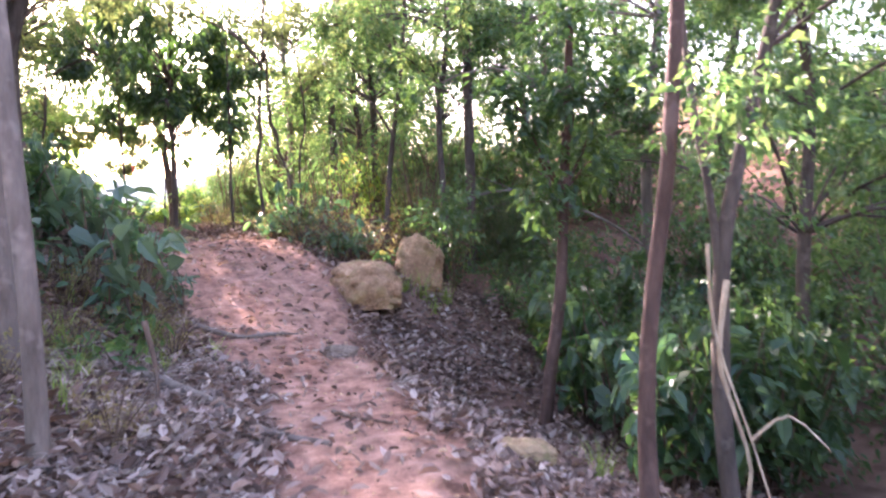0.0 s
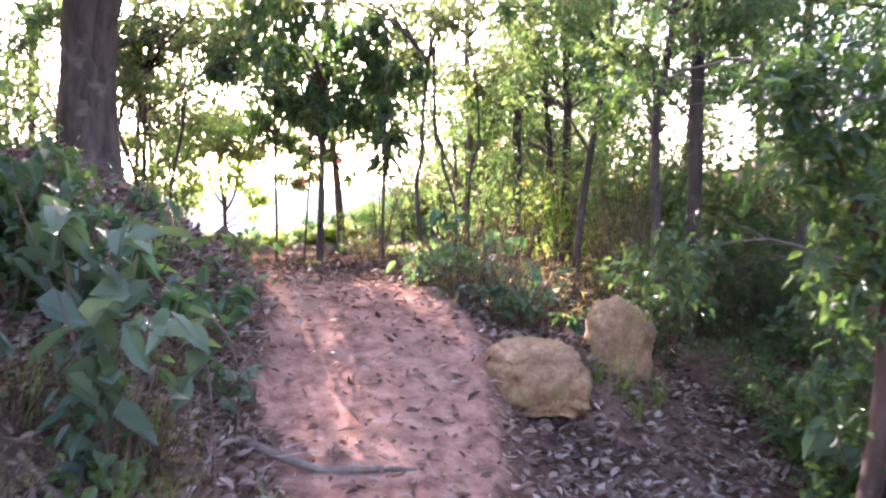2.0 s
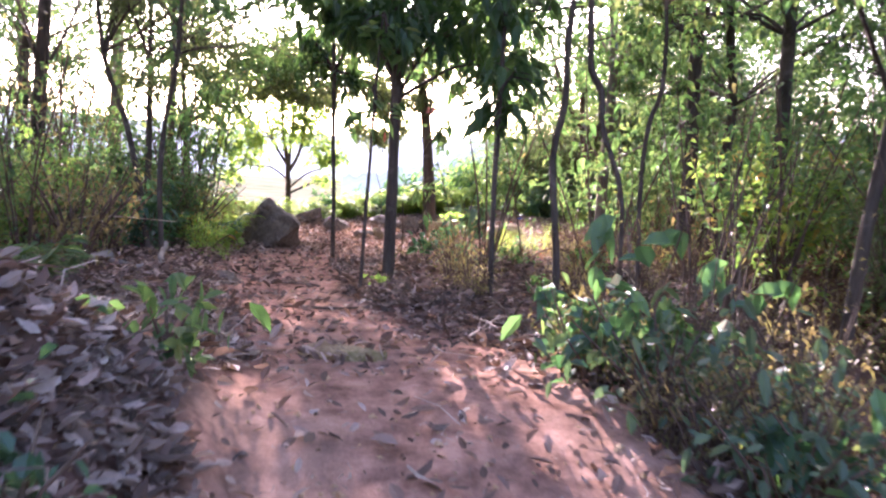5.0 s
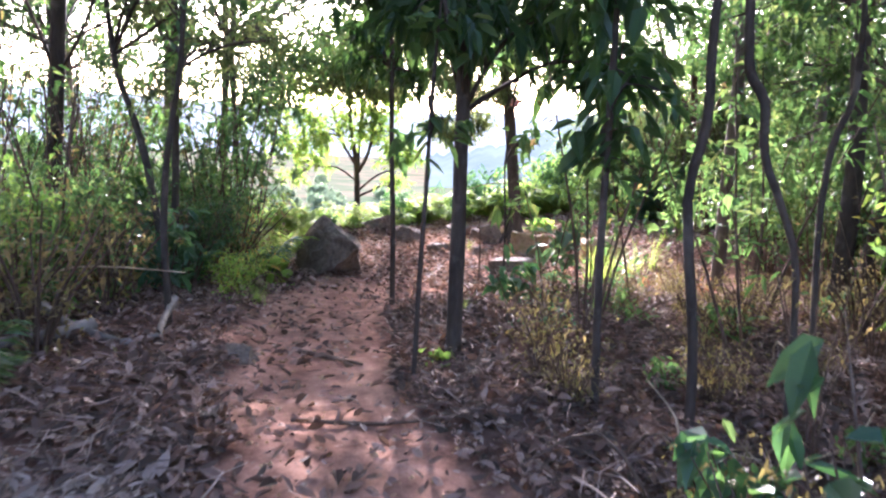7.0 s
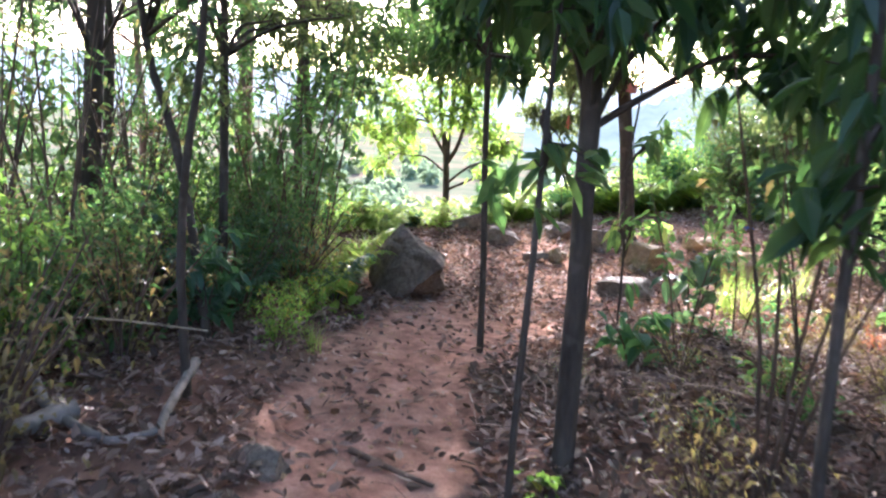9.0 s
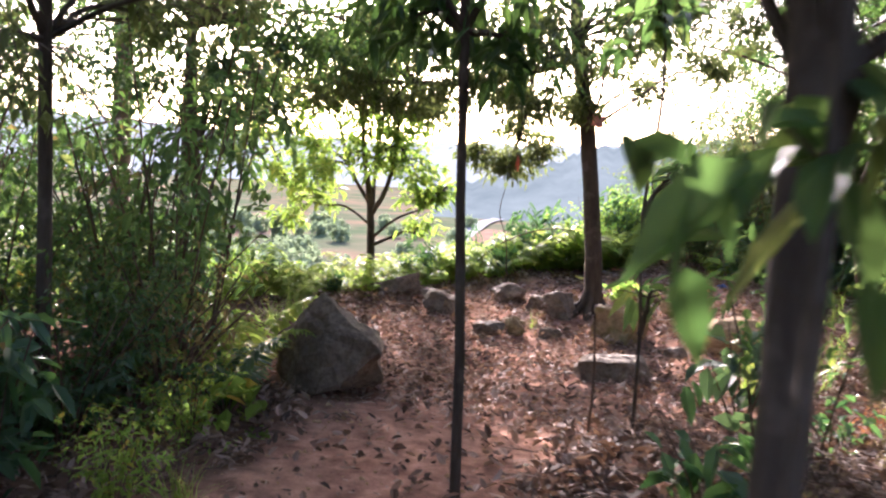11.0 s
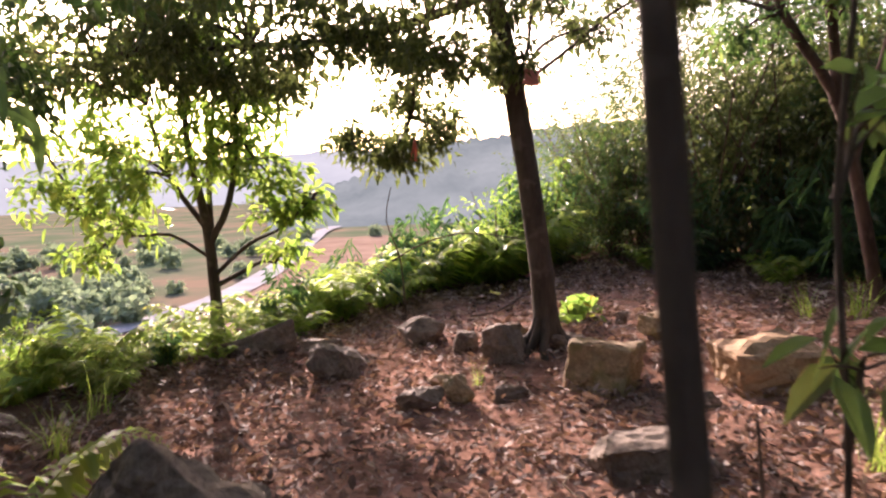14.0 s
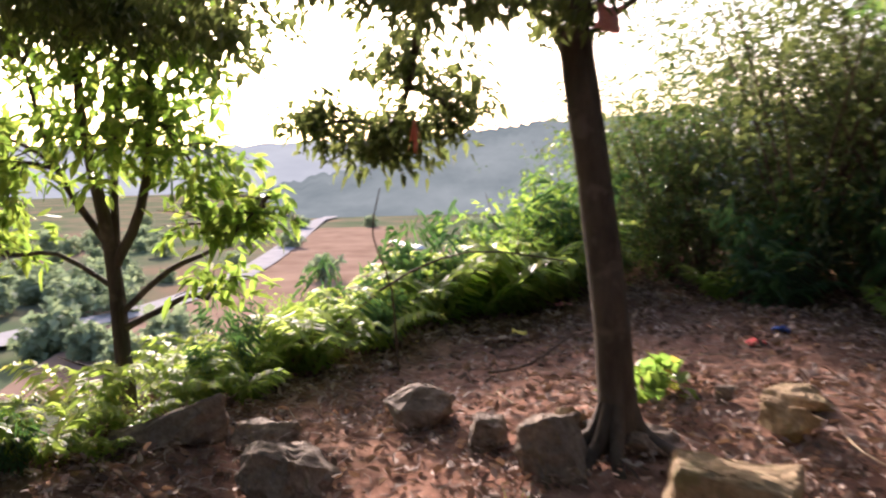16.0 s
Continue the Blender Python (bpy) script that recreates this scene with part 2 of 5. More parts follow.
# ---- helpers ----
def sheet(name, verts, faces, mat, parent=None, smooth=False):
    """An object from arrays: verts (n, 3) and faces (m, 3 or 4)."""
    verts, faces = np.asarray(verts, dtype=np.float32), np.asarray(faces, dtype=np.int32)
    k = faces.shape[1]
    me = bpy.data.meshes.new(name)
    me.vertices.add(len(verts))
    me.vertices.foreach_set("co", verts.ravel())
    me.loops.add(faces.size)
    me.loops.foreach_set("vertex_index", faces.ravel())
    me.polygons.add(len(faces))
    me.polygons.foreach_set("loop_start", np.arange(0, faces.size, k, dtype=np.int32))
    me.polygons.foreach_set("use_smooth", np.full(len(faces), smooth))
    me.materials.append(mat)
    me.update(calc_edges=True)
    ob = new(name, me)
    if parent:
        ob.parent = parent
    return ob


def part(name, bm, mat, parent=None, label="", smooth=False):
    me = bpy.data.meshes.new(name)
    for f in bm.faces:
        f.smooth = smooth
    bm.to_mesh(me)
    bm.free()
    me.materials.append(mat)
    ob = new(name, me)
    if parent:
        ob.parent = parent
    if label:
        ob["label"] = label
    return ob


def base(name, x, y, z, label, category, group="", kind=""):
    ob = new(name)
    ob.location = (x, y, z)
    ob.empty_display_size = 0.1
    return tagged(ob, label, category, group, kind)


def vnoise(x, y, scale, seed):
    """Smooth value noise on arrays, -1 to 1."""
    r = np.random.RandomState(seed).rand(256, 256) * 2 - 1
    x, y = np.asarray(x) / scale + 1000, np.asarray(y) / scale + 1000
    i, j = np.floor(x).astype(int), np.floor(y).astype(int)
    u, v = x - i, y - j
    u, v = u * u * (3 - 2 * u), v * v * (3 - 2 * v)
    g = lambda p, q: r[p % 256, q % 256]
    return (g(i, j) * (1 - u) + g(i + 1, j) * u) * (1 - v) + (g(i, j + 1) * (1 - u) + g(i + 1, j + 1) * u) * v


def tube_arrays(points, radii, sides=7, wobble=0.0, seed=0):
    """Rings round a smoothed line of points."""
    rs = np.random.RandomState(seed)
    P = np.array(points, dtype=float)
    R = np.array(radii, dtype=float)
    n = len(P)
    t = np.linspace(0, n - 1, max(2, (n - 1) * 3 + 1))
    i = np.clip(t.astype(int), 0, n - 2)
    f = (t - i)[:, None]
    p0, p1, p2, p3 = P[np.clip(i - 1, 0, n - 1)], P[i], P[i + 1], P[np.clip(i + 2, 0, n - 1)]
    C = 0.5 * ((2 * p1) + (p2 - p0) * f + (2 * p0 - 5 * p1 + 4 * p2 - p3) * f ** 2 + (3 * p1 - p0 - 3 * p2 + p3) * f ** 3)
    rad = np.interp(t, np.arange(n), R)
    d = np.gradient(C, axis=0)
    d /= np.linalg.norm(d, axis=1)[:, None] + 1e-9
    ref = np.array([0.31, 0.95, 0.05]) if abs(d[0][2]) > 0.6 else np.array([0, 0, 1.0])
    u = np.cross(d, ref)
    u /= np.linalg.norm(u, axis=1)[:, None] + 1e-9
    v = np.cross(d, u)
    ang = np.arange(sides) * 2 * np.pi / sides
    rr = rad[:, None] * (1 + wobble * (rs.rand(len(C), sides) - 0.5) * 2)
    V = C[:, None, :] + rr[..., None] * (np.cos(ang)[None, :, None] * u[:, None, :] + np.sin(ang)[None, :, None] * v[:, None, :])
    m = len(C)
    a = np.arange(m - 1)[:, None] * sides
    s = np.arange(sides)[None, :]
    s2 = (s + 1) % sides
    F = np.stack([a + s, a + s2, a + sides + s2, a + sides + s], axis=-1).reshape(-1, 4)
    return V.reshape(-1, 3), F


def tubes(name, lines, mat, parent=None, sides=6, wobble=0.08, seed=0):
    """One mesh of several tapered tubes: lines of (points, radii)."""
    vs, fs, o = [], [], 0
    for k, (pts, radii) in enumerate(lines):
        v, f = tube_arrays(pts, radii, sides, wobble, seed + k)
        vs.append(v)
        fs.append(f + o)
        o += len(v)
    return sheet(name, np.concatenate(vs), np.concatenate(fs), mat, parent, True)


def leaf_arrays(pos, way, size, rs, width=0.42, droop=0.25, fold=0.25):
    """Folded pointed leaves: at pos, growing along way, of length size. Six corners, two faces each."""
    n = len(pos)
    way = way / (np.linalg.norm(way, axis=1)[:, None] + 1e-9)
    up = np.tile(np.array([0, 0, 1.0]), (n, 1)) + rs.normal(0, 0.45, (n, 3))
    side = np.cross(way, up)
    side /= np.linalg.norm(side, axis=1)[:, None] + 1e-9
    nor = np.cross(side, way)
    L = np.asarray(size)[:, None] * np.ones((n, 1))
    W = L * width * 0.5 * (0.85 + 0.3 * rs.rand(n, 1))
    dz = np.array([0, 0, -1.0]) * L * droop
    b = pos
    tip = pos + way * L + dz
    m1 = pos + way * L * 0.30 + dz * 0.12
    m2 = pos + way * L * 0.68 + dz * 0.45
    lift = nor * W * fold
    l1, r1 = m1 + side * W + lift, m1 - side * W + lift
    l2, r2 = m2 + side * W * 0.86 + lift, m2 - side * W * 0.86 + lift
    V = np.stack([b, l1, l2, tip, r2, r1], axis=1).reshape(-1, 3)
    o = np.arange(n)[:, None] * 6
    F = np.concatenate([o + np.array([[0, 1, 2, 3]]), o + np.array([[0, 3, 4, 5]])])
    return V, F


def small_leaves(pos, way, size, rs, width=0.42, droop=0.25):
    """Small or far leaves: one kite-shaped face each, bent a little along the middle."""
    n = len(pos)
    way = way / (np.linalg.norm(way, axis=1)[:, None] + 1e-9)
    side = np.cross(way, np.array([0, 0, 1.0]) + rs.normal(0, 0.5, (n, 3)))
    side /= np.linalg.norm(side, axis=1)[:, None] + 1e-9
    L = np.asarray(size)[:, None]
    W = L * width * 0.55
    mid = pos + way * L * 0.45 + np.array([0, 0, 1.0]) * W * 0.25
    V = np.stack([pos, mid + side * W, pos + way * L + np.array([0, 0, -1.0]) * L * droop, mid - side * W], 1).reshape(-1, 3)
    return V, np.arange(n * 4).reshape(-1, 4)


def cloud(rs, centre, radii, twigs, per, length, spray=0.22, shell=0.45):
    """Leaf places in an uneven clump: twig ends inside an ellipsoid, a spray of leaves round each."""
    d = rs.normal(0, 1, (twigs, 3))
    d /= np.linalg.norm(d, axis=1)[:, None]
    r = rs.rand(twigs, 1) ** shell
    ends = np.array(centre) + d * r * np.array(radii)
    out = d * np.array([1, 1, 0.4]) + rs.normal(0, 0.3, (twigs, 3)) + np.array([0, 0, -0.1])
    out /= np.linalg.norm(out, axis=1)[:, None]
    s = rs.rand(twigs, per, 1)
    pos = ends[:, None, :] - out[:, None, :] * spray * s + rs.normal(0, spray * 0.16, (twigs, per, 3))
    way = out[:, None, :] * 0.7 + rs.normal(0, 0.75, (twigs, per, 3)) + np.array([0, 0, -0.15])
    size = length * (0.65 + 0.6 * rs.rand(twigs * per))
    return pos.reshape(-1, 3), way.reshape(-1, 3), size, ends, out


# ---- the lie of the land ----
TRAIL = [(-.45, -9, -.1), (-.45, 0, 0), (-.48, 3, 0), (-.72, 5.5, 0), (-1.3, 7.45, .05), (-1.68, 8.3, .2), (-2.0, 9.2, .42), (-2.35, 10.3, .76), (-2.9, 11.35, .95),
         (-3.75, 12.25, .96), (-4.45, 12.97, .95), (-5.1, 13.78, .94), (-5.6, 14.55, .91), (-6.05, 15.5, .87), (-6.45, 17, .80), (-6.7, 19, .72), (-6.7, 22, .80)]
RIM = [(-60, -10), (-30, 6), (-16, 14.3), (-11.6, 17.7), (-10.0, 19.6), (-9.5, 20.7), (-9.25, 21.7), (-8.85, 22.9), (-8.35, 23.9), (-7.75, 25.0), (-6.7, 26.5), (-3, 30), (10, 37), (70, 60)]
FLOOR = -22.0


def dense(line, n):
    P = np.array(line, dtype=float)
    t = np.linspace(0, len(P) - 1, n)
    i = np.clip(t.astype(int), 0, len(P) - 2)
    f = (t - i)[:, None]
    m = len(P) - 1
    p0, p1, p2, p3 = P[np.clip(i - 1, 0, m)], P[i], P[i + 1], P[np.clip(i + 2, 0, m)]
    return 0.5 * ((2 * p1) + (p2 - p0) * f + (2 * p0 - 5 * p1 + 4 * p2 - p3) * f ** 2 + (3 * p1 - p0 - 3 * p2 + p3) * f ** 3)


CENTRE = dense(TRAIL, 300)
EDGE = dense(RIM, 200)


def nearest(line, x, y):
    """Signed distance from a line (positive on its right) and the nearest point's index."""
    d = np.gradient(line[:, :2], axis=0)
    d /= np.linalg.norm(d, axis=1)[:, None]
    dist, idx = np.empty(len(x)), np.empty(len(x), dtype=int)
    for s in range(0, len(x), 20000):
        q = (x[s:s + 20000, None] - line[None, :, 0]) ** 2 + (y[s:s + 20000, None] - line[None, :, 1]) ** 2
        k = q.argmin(axis=1)
        idx[s:s + 20000], dist[s:s + 20000] = k, np.sqrt(q[np.arange(len(k)), k])
    cross = d[idx, 0] * (y - line[idx, 1]) - d[idx, 1] * (x - line[idx, 0])
    return np.where(cross > 0, -dist, dist), idx


def land(x, y):
    """Height of the ground, how much it is trodden trail, how far out in the valley."""
    x, y = np.asarray(x, dtype=float), np.asarray(y, dtype=float)
    off, k = nearest(CENTRE, x, y)
    cy, z = CENTRE[k, 1], CENTRE[k, 2]
    half = np.interp(cy, [0, 7, 9, 11.5, 13, 15.5, 17, 18.5], [.6, .55, .74, .85, .42, .36, .7, 1.7])
    out = np.maximum(np.abs(off) - half, 0)
    bare = np.interp(cy, [0, 4.8, 5.5, 6.8, 8.2, 9.3, 10.2, 11.4, 12.2, 13, 13.8, 14.6, 15.5, 17, 18.5], [.3, .28, .34, .3, .45, .7, .8, .85, .52, .3, .38, .42, .36, .7, 1.7])
    worn = np.maximum(np.abs(off) + .1 * vnoise(x, y, .4, 9) - bare, 0)
    left = np.interp(cy, [0, 5, 7.5, 9.3, 10.8, 12.2, 14], [.35, .45, .8, 1.9, 1.7, .5, .12])
    right = np.interp(cy, [0, 5, 8.5, 10, 11.4, 12.6, 14, 15], [-.9, -1.1, -1.3, -1.3, -.7, .0, .15, .1])
    h = z + np.where(off < 0, left, right) * (1 - np.exp(-out / 1.5))
    h = h + np.where(off > 5, (off - 5) * .28, 0) * np.clip((40 - off) / 10, 0, 1)
    h = h + .42 * np.exp(-((x + .35) ** 2 + (y - 11.05) ** 2) / .45)
    h = h + .15 * np.clip((y - 20.7) / 1.2, 0, 1) * np.clip((x + 7.4) / .9, 0, 1)
    rim, _ = nearest(EDGE, x, y)
    beyond = np.maximum(-rim, 0)
    rough = np.clip(out * 2, 0.25, 1)
    h = h + rough * (0.07 * vnoise(x, y, 0.9, 1) + 0.035 * vnoise(x, y, 0.33, 2)) + 0.012 * vnoise(x, y, 0.12, 3)
    h = h - 0.72 * np.maximum(beyond - 0.3, 0) + np.clip(beyond, 0, 30) * 0.06 * vnoise(x, y, 6, 4)
    h = np.where(h < FLOOR + 3, FLOOR + 3 * np.exp(np.minimum(h - FLOOR - 3, 0) / 3), h)
    trail = np.clip(1.0 - worn / .3, 0, 1)
    trail = np.where(cy > 17.5, np.clip(1.0 - worn / 1.6, 0, 1) * 0.86, trail)
    valley = np.clip((beyond - 3) / 6, 0, 1)
    return h, trail, valley


def ground_at(x, y):
    return float(land(np.array([x]), np.array([y]))[0][0])


def spread(lo, hi, step, far):
    mid = np.arange(lo, hi, step)
    g = step * 1.22 ** np.arange(1, 60)
    g = np.cumsum(g)
    g = g[g < far]
    return np.concatenate([lo - g[::-1], mid, mid[-1] + g])


gx, gy = spread(-12.5, 4.5, 0.09, 1600), spread(-3, 27.5, 0.09, 1600)
X, Y = np.meshgrid(gx, gy)
X, Y = X.ravel(), Y.ravel()
Hh, trail_mask, valley_mask = land(X, Y)
nx, ny = len(gx), len(gy)
q = (np.arange(ny - 1)[:, None] * nx + np.arange(nx - 1)[None, :]).ravel()
ground = sheet("ground", np.stack([X, Y, Hh], 1), np.stack([q, q + 1, q + nx + 1, q + nx], 1), EARTH, None, True)
for key, values in (("trail", trail_mask), ("valley", valley_mask)):
    ground.data.attributes.new(key, "FLOAT", "POINT").data.foreach_set("value", values.astype(np.float32))
tagged(ground, "red earth trail through brown forest floor on a hillside", "ground", kind="structure")


# ---- valley and distance ----
def ribbon(name, line, widths, z, mat, label, category):
    P = dense([(x, y, 0) for x, y in line], 60)
    d = np.gradient(P[:, :2], axis=0)
    d /= np.linalg.norm(d, axis=1)[:, None]
    w = np.interp(np.linspace(0, 1, 60), np.linspace(0, 1, len(widths)), widths)[:, None] / 2
    nrm = np.stack([-d[:, 1], d[:, 0]], 1)
    L, R = P[:, :2] + nrm * w, P[:, :2] - nrm * w
    V = np.concatenate([np.c_[L, np.full(60, z)], np.c_[R, np.full(60, z)]])
    k = np.arange(59)
    ob = sheet(name, V, np.stack([k, k + 60, k + 61, k + 1], 1), mat)
    return tagged(ob, label, category, kind="structure")


ribbon("road", [(-104, 80), (-98, 105), (-95, 122), (-90.5, 134), (-89.5, 150), (-94, 184), (-111, 246), (-150, 370), (-160, 415), (-200, 520)], [9, 9, 8, 7, 7, 7, 7], FLOOR + 0.75,
       ROAD, "pale dusty road crossing the valley floor", "road")
ribbon("field", [(-62, 90), (-71, 130), (-80, 190), (-92, 250), (-118, 335)], [24, 34, 38, 42, 30], FLOOR + 0.5, FIELD, "bare brown field beside the valley road", "field")


def ridge(name, azimuths, heights, distance, mat, label, rough, seed):
    """A far hill as a solid strip of slopes standing round part of the valley."""
    n = 220
    az = np.radians(np.linspace(azimuths[0], azimuths[-1], n))
    top = np.interp(np.degrees(az), azimuths, heights)
    top = top + rough * (vnoise(az * 180, az * 0, 1.2, seed) + 0.6 * vnoise(az * 180, az * 0, 0.4, seed + 1))
    rows = []
    for f, g in ((0, 0), (0.5, 0.12), (0.85, 0.22), (1, 0.3), (0, 0.9)):
        r = distance * (1 + g)
        rows.append(np.stack([-6 + np.sin(az) * r, 17 + np.cos(az) * r, FLOOR + (top - FLOOR) * f], 1))
    V = np.concatenate(rows)
    k = np.arange(n - 1)
    F = np.concatenate([np.stack([k + i * n, k + 1 + i * n, k + 1 + (i + 1) * n, k + (i + 1) * n], 1) for i in range(len(rows) - 1)])
    return tagged(sheet(name, V, F, mat, None, True), label, "hill", kind="structure")


ridge("backdrop_near_hill", [-26, -20, -15, -12, -8, -4, 6, 30], [-8, 4, 22, 28, 31, 35, 38, 34], 420, HILL_NEAR, "wooded hill backdrop across the valley with painted haze", 2.2, 11)
ridge("backdrop_far_hill", [-75, -60, -45, -30, -15, 0, 30], [50, 62, 55, 46, 60, 70, 60], 1050, HILL_FAR, "pale distant hill backdrop with painted haze", 3.0, 15)


# ---- stones ----
def boulder(x, y, size, turn, mat, label, seed, sink=0.12, corners=15, sharp=1.0, lean=0, group="", top=None, name="boulder", block=False, crest=None):
    """An angular weathered rock: the hull of a few corners, its edges worn and its faces roughened."""
    rs = np.random.RandomState(seed)
    bm = bmesh.new()
    if not sharp:
        bmesh.ops.create_icosphere(bm, subdivisions=5, radius=1.0)
        for v in bm.verts:
            p = v.co.copy()
            p = Vector([math.copysign(abs(c) ** .78, c) for c in p])
            w = p + .25 * Vector((noise.noise(p * 1.7), noise.noise(p * 1.7 + Vector((5, 0, 0))), noise.noise(p * 1.7 + Vector((0, 7, 0)))))
            ledge = abs(noise.noise(Vector((w.x * .9, w.y * .9, w.z * 3.4 + seed))))
            split = abs(noise.noise(Vector((w.x * 1.9 + seed, w.y * 1.9, w.z * .8))))
            s = 1 + .2 * noise.noise(p * 1.1 + Vector((seed, 3, 1))) + .08 * noise.fractal(w * 2.6 + Vector((0, seed, 0)), .8, 2.0, 5) \
                - .07 * max(0, 1 - ledge * 9) - .06 * max(0, 1 - split * 10) + .05 * ledge
            q = Vector((p.x * size[0] / 2, p.y * size[1] / 2, p.z * size[2] / 2)) * s
            q.z = max(q.z, -.3 * size[2]) + size[2] * .42
            v.co = q
        corners = 0
    if block:
        corners = 0
        for k in range(8):
            s = Vector((1 if k & 1 else -1, 1 if k & 2 else -1, 1 if k & 4 else -1))
            for _ in range(2):
                j = Vector(rs.uniform(.55, 1.08, 3))
                bm.verts.new(Vector((s.x * j.x * size[0] / 2 * (.86 if s.z > 0 else 1), s.y * j.y * size[1] / 2 * (.84 if s.z > 0 else 1), s.z * ((.3 + .66 * j.z) if s.z > 0 else .95) * size[2] / 2 + size[2] * .45)))
    for _ in range(corners):
        v = Vector(rs.normal(0, 1, 3)).normalized()
        p = Vector([math.copysign(abs(c) ** (0.75 if sharp else 1), c) for c in v])
        bm.verts.new(Vector((p.x * size[0] / 2, p.y * size[1] / 2, p.z * size[2] / 2 + size[2] * 0.45)))
    if top:
        bm.verts.new(Vector(top))
    if sharp:
        got = bmesh.ops.convex_hull(bm, input=bm.verts)
        bmesh.ops.delete(bm, geom=[v for v in got["geom_interior"] if isinstance(v, bmesh.types.BMVert)], context="VERTS")
        loose = [v for v in bm.verts if not v.link_faces]
        bmesh.ops.delete(bm, geom=loose, context="VERTS")
        bmesh.ops.bevel(bm, geom=bm.edges[:], offset=min(size) * (.11 if block else .07), segments=2, profile=0.6, affect="EDGES", clamp_overlap=True)
    bmesh.ops.triangulate(bm, faces=bm.faces[:])
    for limit in (0.16, 0.08, 0.045) if sharp else ():
        long = [e for e in bm.edges if e.calc_length() > limit * max(size)]
        bmesh.ops.subdivide_edges(bm, edges=long, cuts=1)
        bmesh.ops.triangulate(bm, faces=bm.faces[:])
    bm.normal_update()
    m = max(size)
    for v in bm.verts:
        s = noise.fractal(v.co * (3.2 / m) + Vector((seed, 0, 0)), 0.9, 2.0, 4)
        step = abs(noise.noise(Vector((v.co.x * 1.5 / m + seed, v.co.y * 1.5 / m, v.co.z * 5 / m)))) if sharp else 1
        v.co += v.normal * (s * m * 0.045 + noise.fractal(v.co * (11 / m), 0.8, 2.0, 4) * m * 0.016 - max(0, 1 - step * 8) * m * .022)
    ob = part(name, bm, mat, None, "", not sharp)
    foot = ground_at(x, y) - sink * size[2] if crest is None else crest - max(v.co.z for v in ob.data.vertices)
    ob.matrix_world = pose(x, y, foot, lean, 0, turn)
    return tagged(ob, label, "rock", group)


boulder(-.98, 10.0, (.76, .62, .62), 25, STONE_MOSSY, "rounded tan boulder with moss at the trail edge", 3, .3, 26, 0, crest=.8)
boulder(-.36, 11.2, (.58, .54, .86), 10, STONE_MOSSY, "mossy yellowish boulder beside the trail", 8, .1, 22, 0, crest=1.06)
boulder(.22, 6.2, (.52, .4, .2), 5, STONE_TAN, "flat tan stone half sunk in leaf litter", 5, .3, 20, 0, name="flat_stone")
boulder(-1.12, 8.05, (.34, .26, .13), 20, STONE_BROWN, "low brown stone trodden into the trail", 6, .35, 18, 0, name="flat_stone")
boulder(-1.3, 11.05, (.2, .16, .14), 60, STONE_TAN, "small pale stone at the trail edge", 7, .2, 18, 0, name="stone")
boulder(-7.42, 17.5, (.92, .76, .58), 15, STONE_BROWN, "large pointed dark brown boulder beside the trail", 21, .1, 17, 1, top=(-.04, -.02, .74))
boulder(-6.12, 20.86, (.62, .46, .39), -20, STONE_TAN, "squared tan block of stone under the leaning tree", 33, .12, 16, 1, group="stones on the clearing", block=True)
boulder(-5.0, 20.88, (.86, .6, .31), 20, STONE_ORANGE, "broad orange-tan rock in full sun", 41, .1, 16, 1, group="stones on the clearing", block=True, top=(.12, .1, .42))
boulder(-8.15, 21.0, (.5, .44, .31), 40, STONE_BROWN, "dark rounded rock on the clearing", 51, .12, 18, 1, group="stones on the clearing")
boulder(-7.74, 21.98, (.5, .42, .28), 20, STONE_BROWN, "dark pointed rock on the clearing", 52, .14, 16, 1, group="stones on the clearing", top=(.02, 0, .3))
boulder(-7.29, 21.66, (.3, .26, .22), 0, STONE_BROWN, "small brown rock on the clearing", 53, .12, 15, 1, group="stones on the clearing")
boulder(-7.05, 20.35, (.24, .22, .24), 33, STONE_TAN, "small upright tan rock on the clearing", 54, .1, 14, 1, group="stones on the clearing")
boulder(-7.28, 20.2, (.36, .26, .18), 25, STONE_BROWN, "small slanted brown rock on the clearing", 55, .12, 14, 1, group="stones on the clearing")
boulder(-6.72, 20.48, (.3, .24, .14), 70, STONE_BROWN, "low brown stone sunk in the earth", 56, .2, 14, 1, group="stones on the clearing")
boulder(-6.85, 21.28, (.44, .4, .34), 15, STONE_BROWN, "dark rock wedged against the tree roots", 57, .12, 15, 1, group="stones on the clearing")
boulder(-6.42, 21.55, (.34, .3, .2), 15, STONE_BROWN, "low rock behind the tree roots", 67, .12, 15, 1, group="stones on the clearing")
boulder(-6.84, 21.72, (.27, .24, .19), 15, STONE_TAN, "small tan rock near the tree", 68, .12, 15, 1, group="stones on the clearing")
boulder(-5.6, 22.12, (.46, .32, .17), 20, STONE_TAN, "flat-topped tan rock in the sun", 58, .1, 15, 1, group="stones on the clearing")
boulder(-7.2, 20.72, (.32, .24, .1), 10, STONE_TAN, "flat tan stone plate bedded in the earth", 69, .25, 15, 1, group="stones on the clearing", name="flat_stone")
boulder(-5.72, 21.72, (.3, .27, .24), -30, STONE_TAN, "rounded tan rock in the sun", 59, .1, 18, 1, group="stones on the clearing")
boulder(-5.98, 22.15, (.15, .13, .14), -30, STONE_BROWN, "small brown rock in the sun", 79, .1, 14, 1, group="stones on the clearing")
boulder(-8.98, 21.26, (.72, .24, .15), 14, STONE_BROWN, "dark wedge-shaped slab slanting up at the rim", 60, .15, 13, 1, group="stones on the clearing", top=(.3, 0, .3))
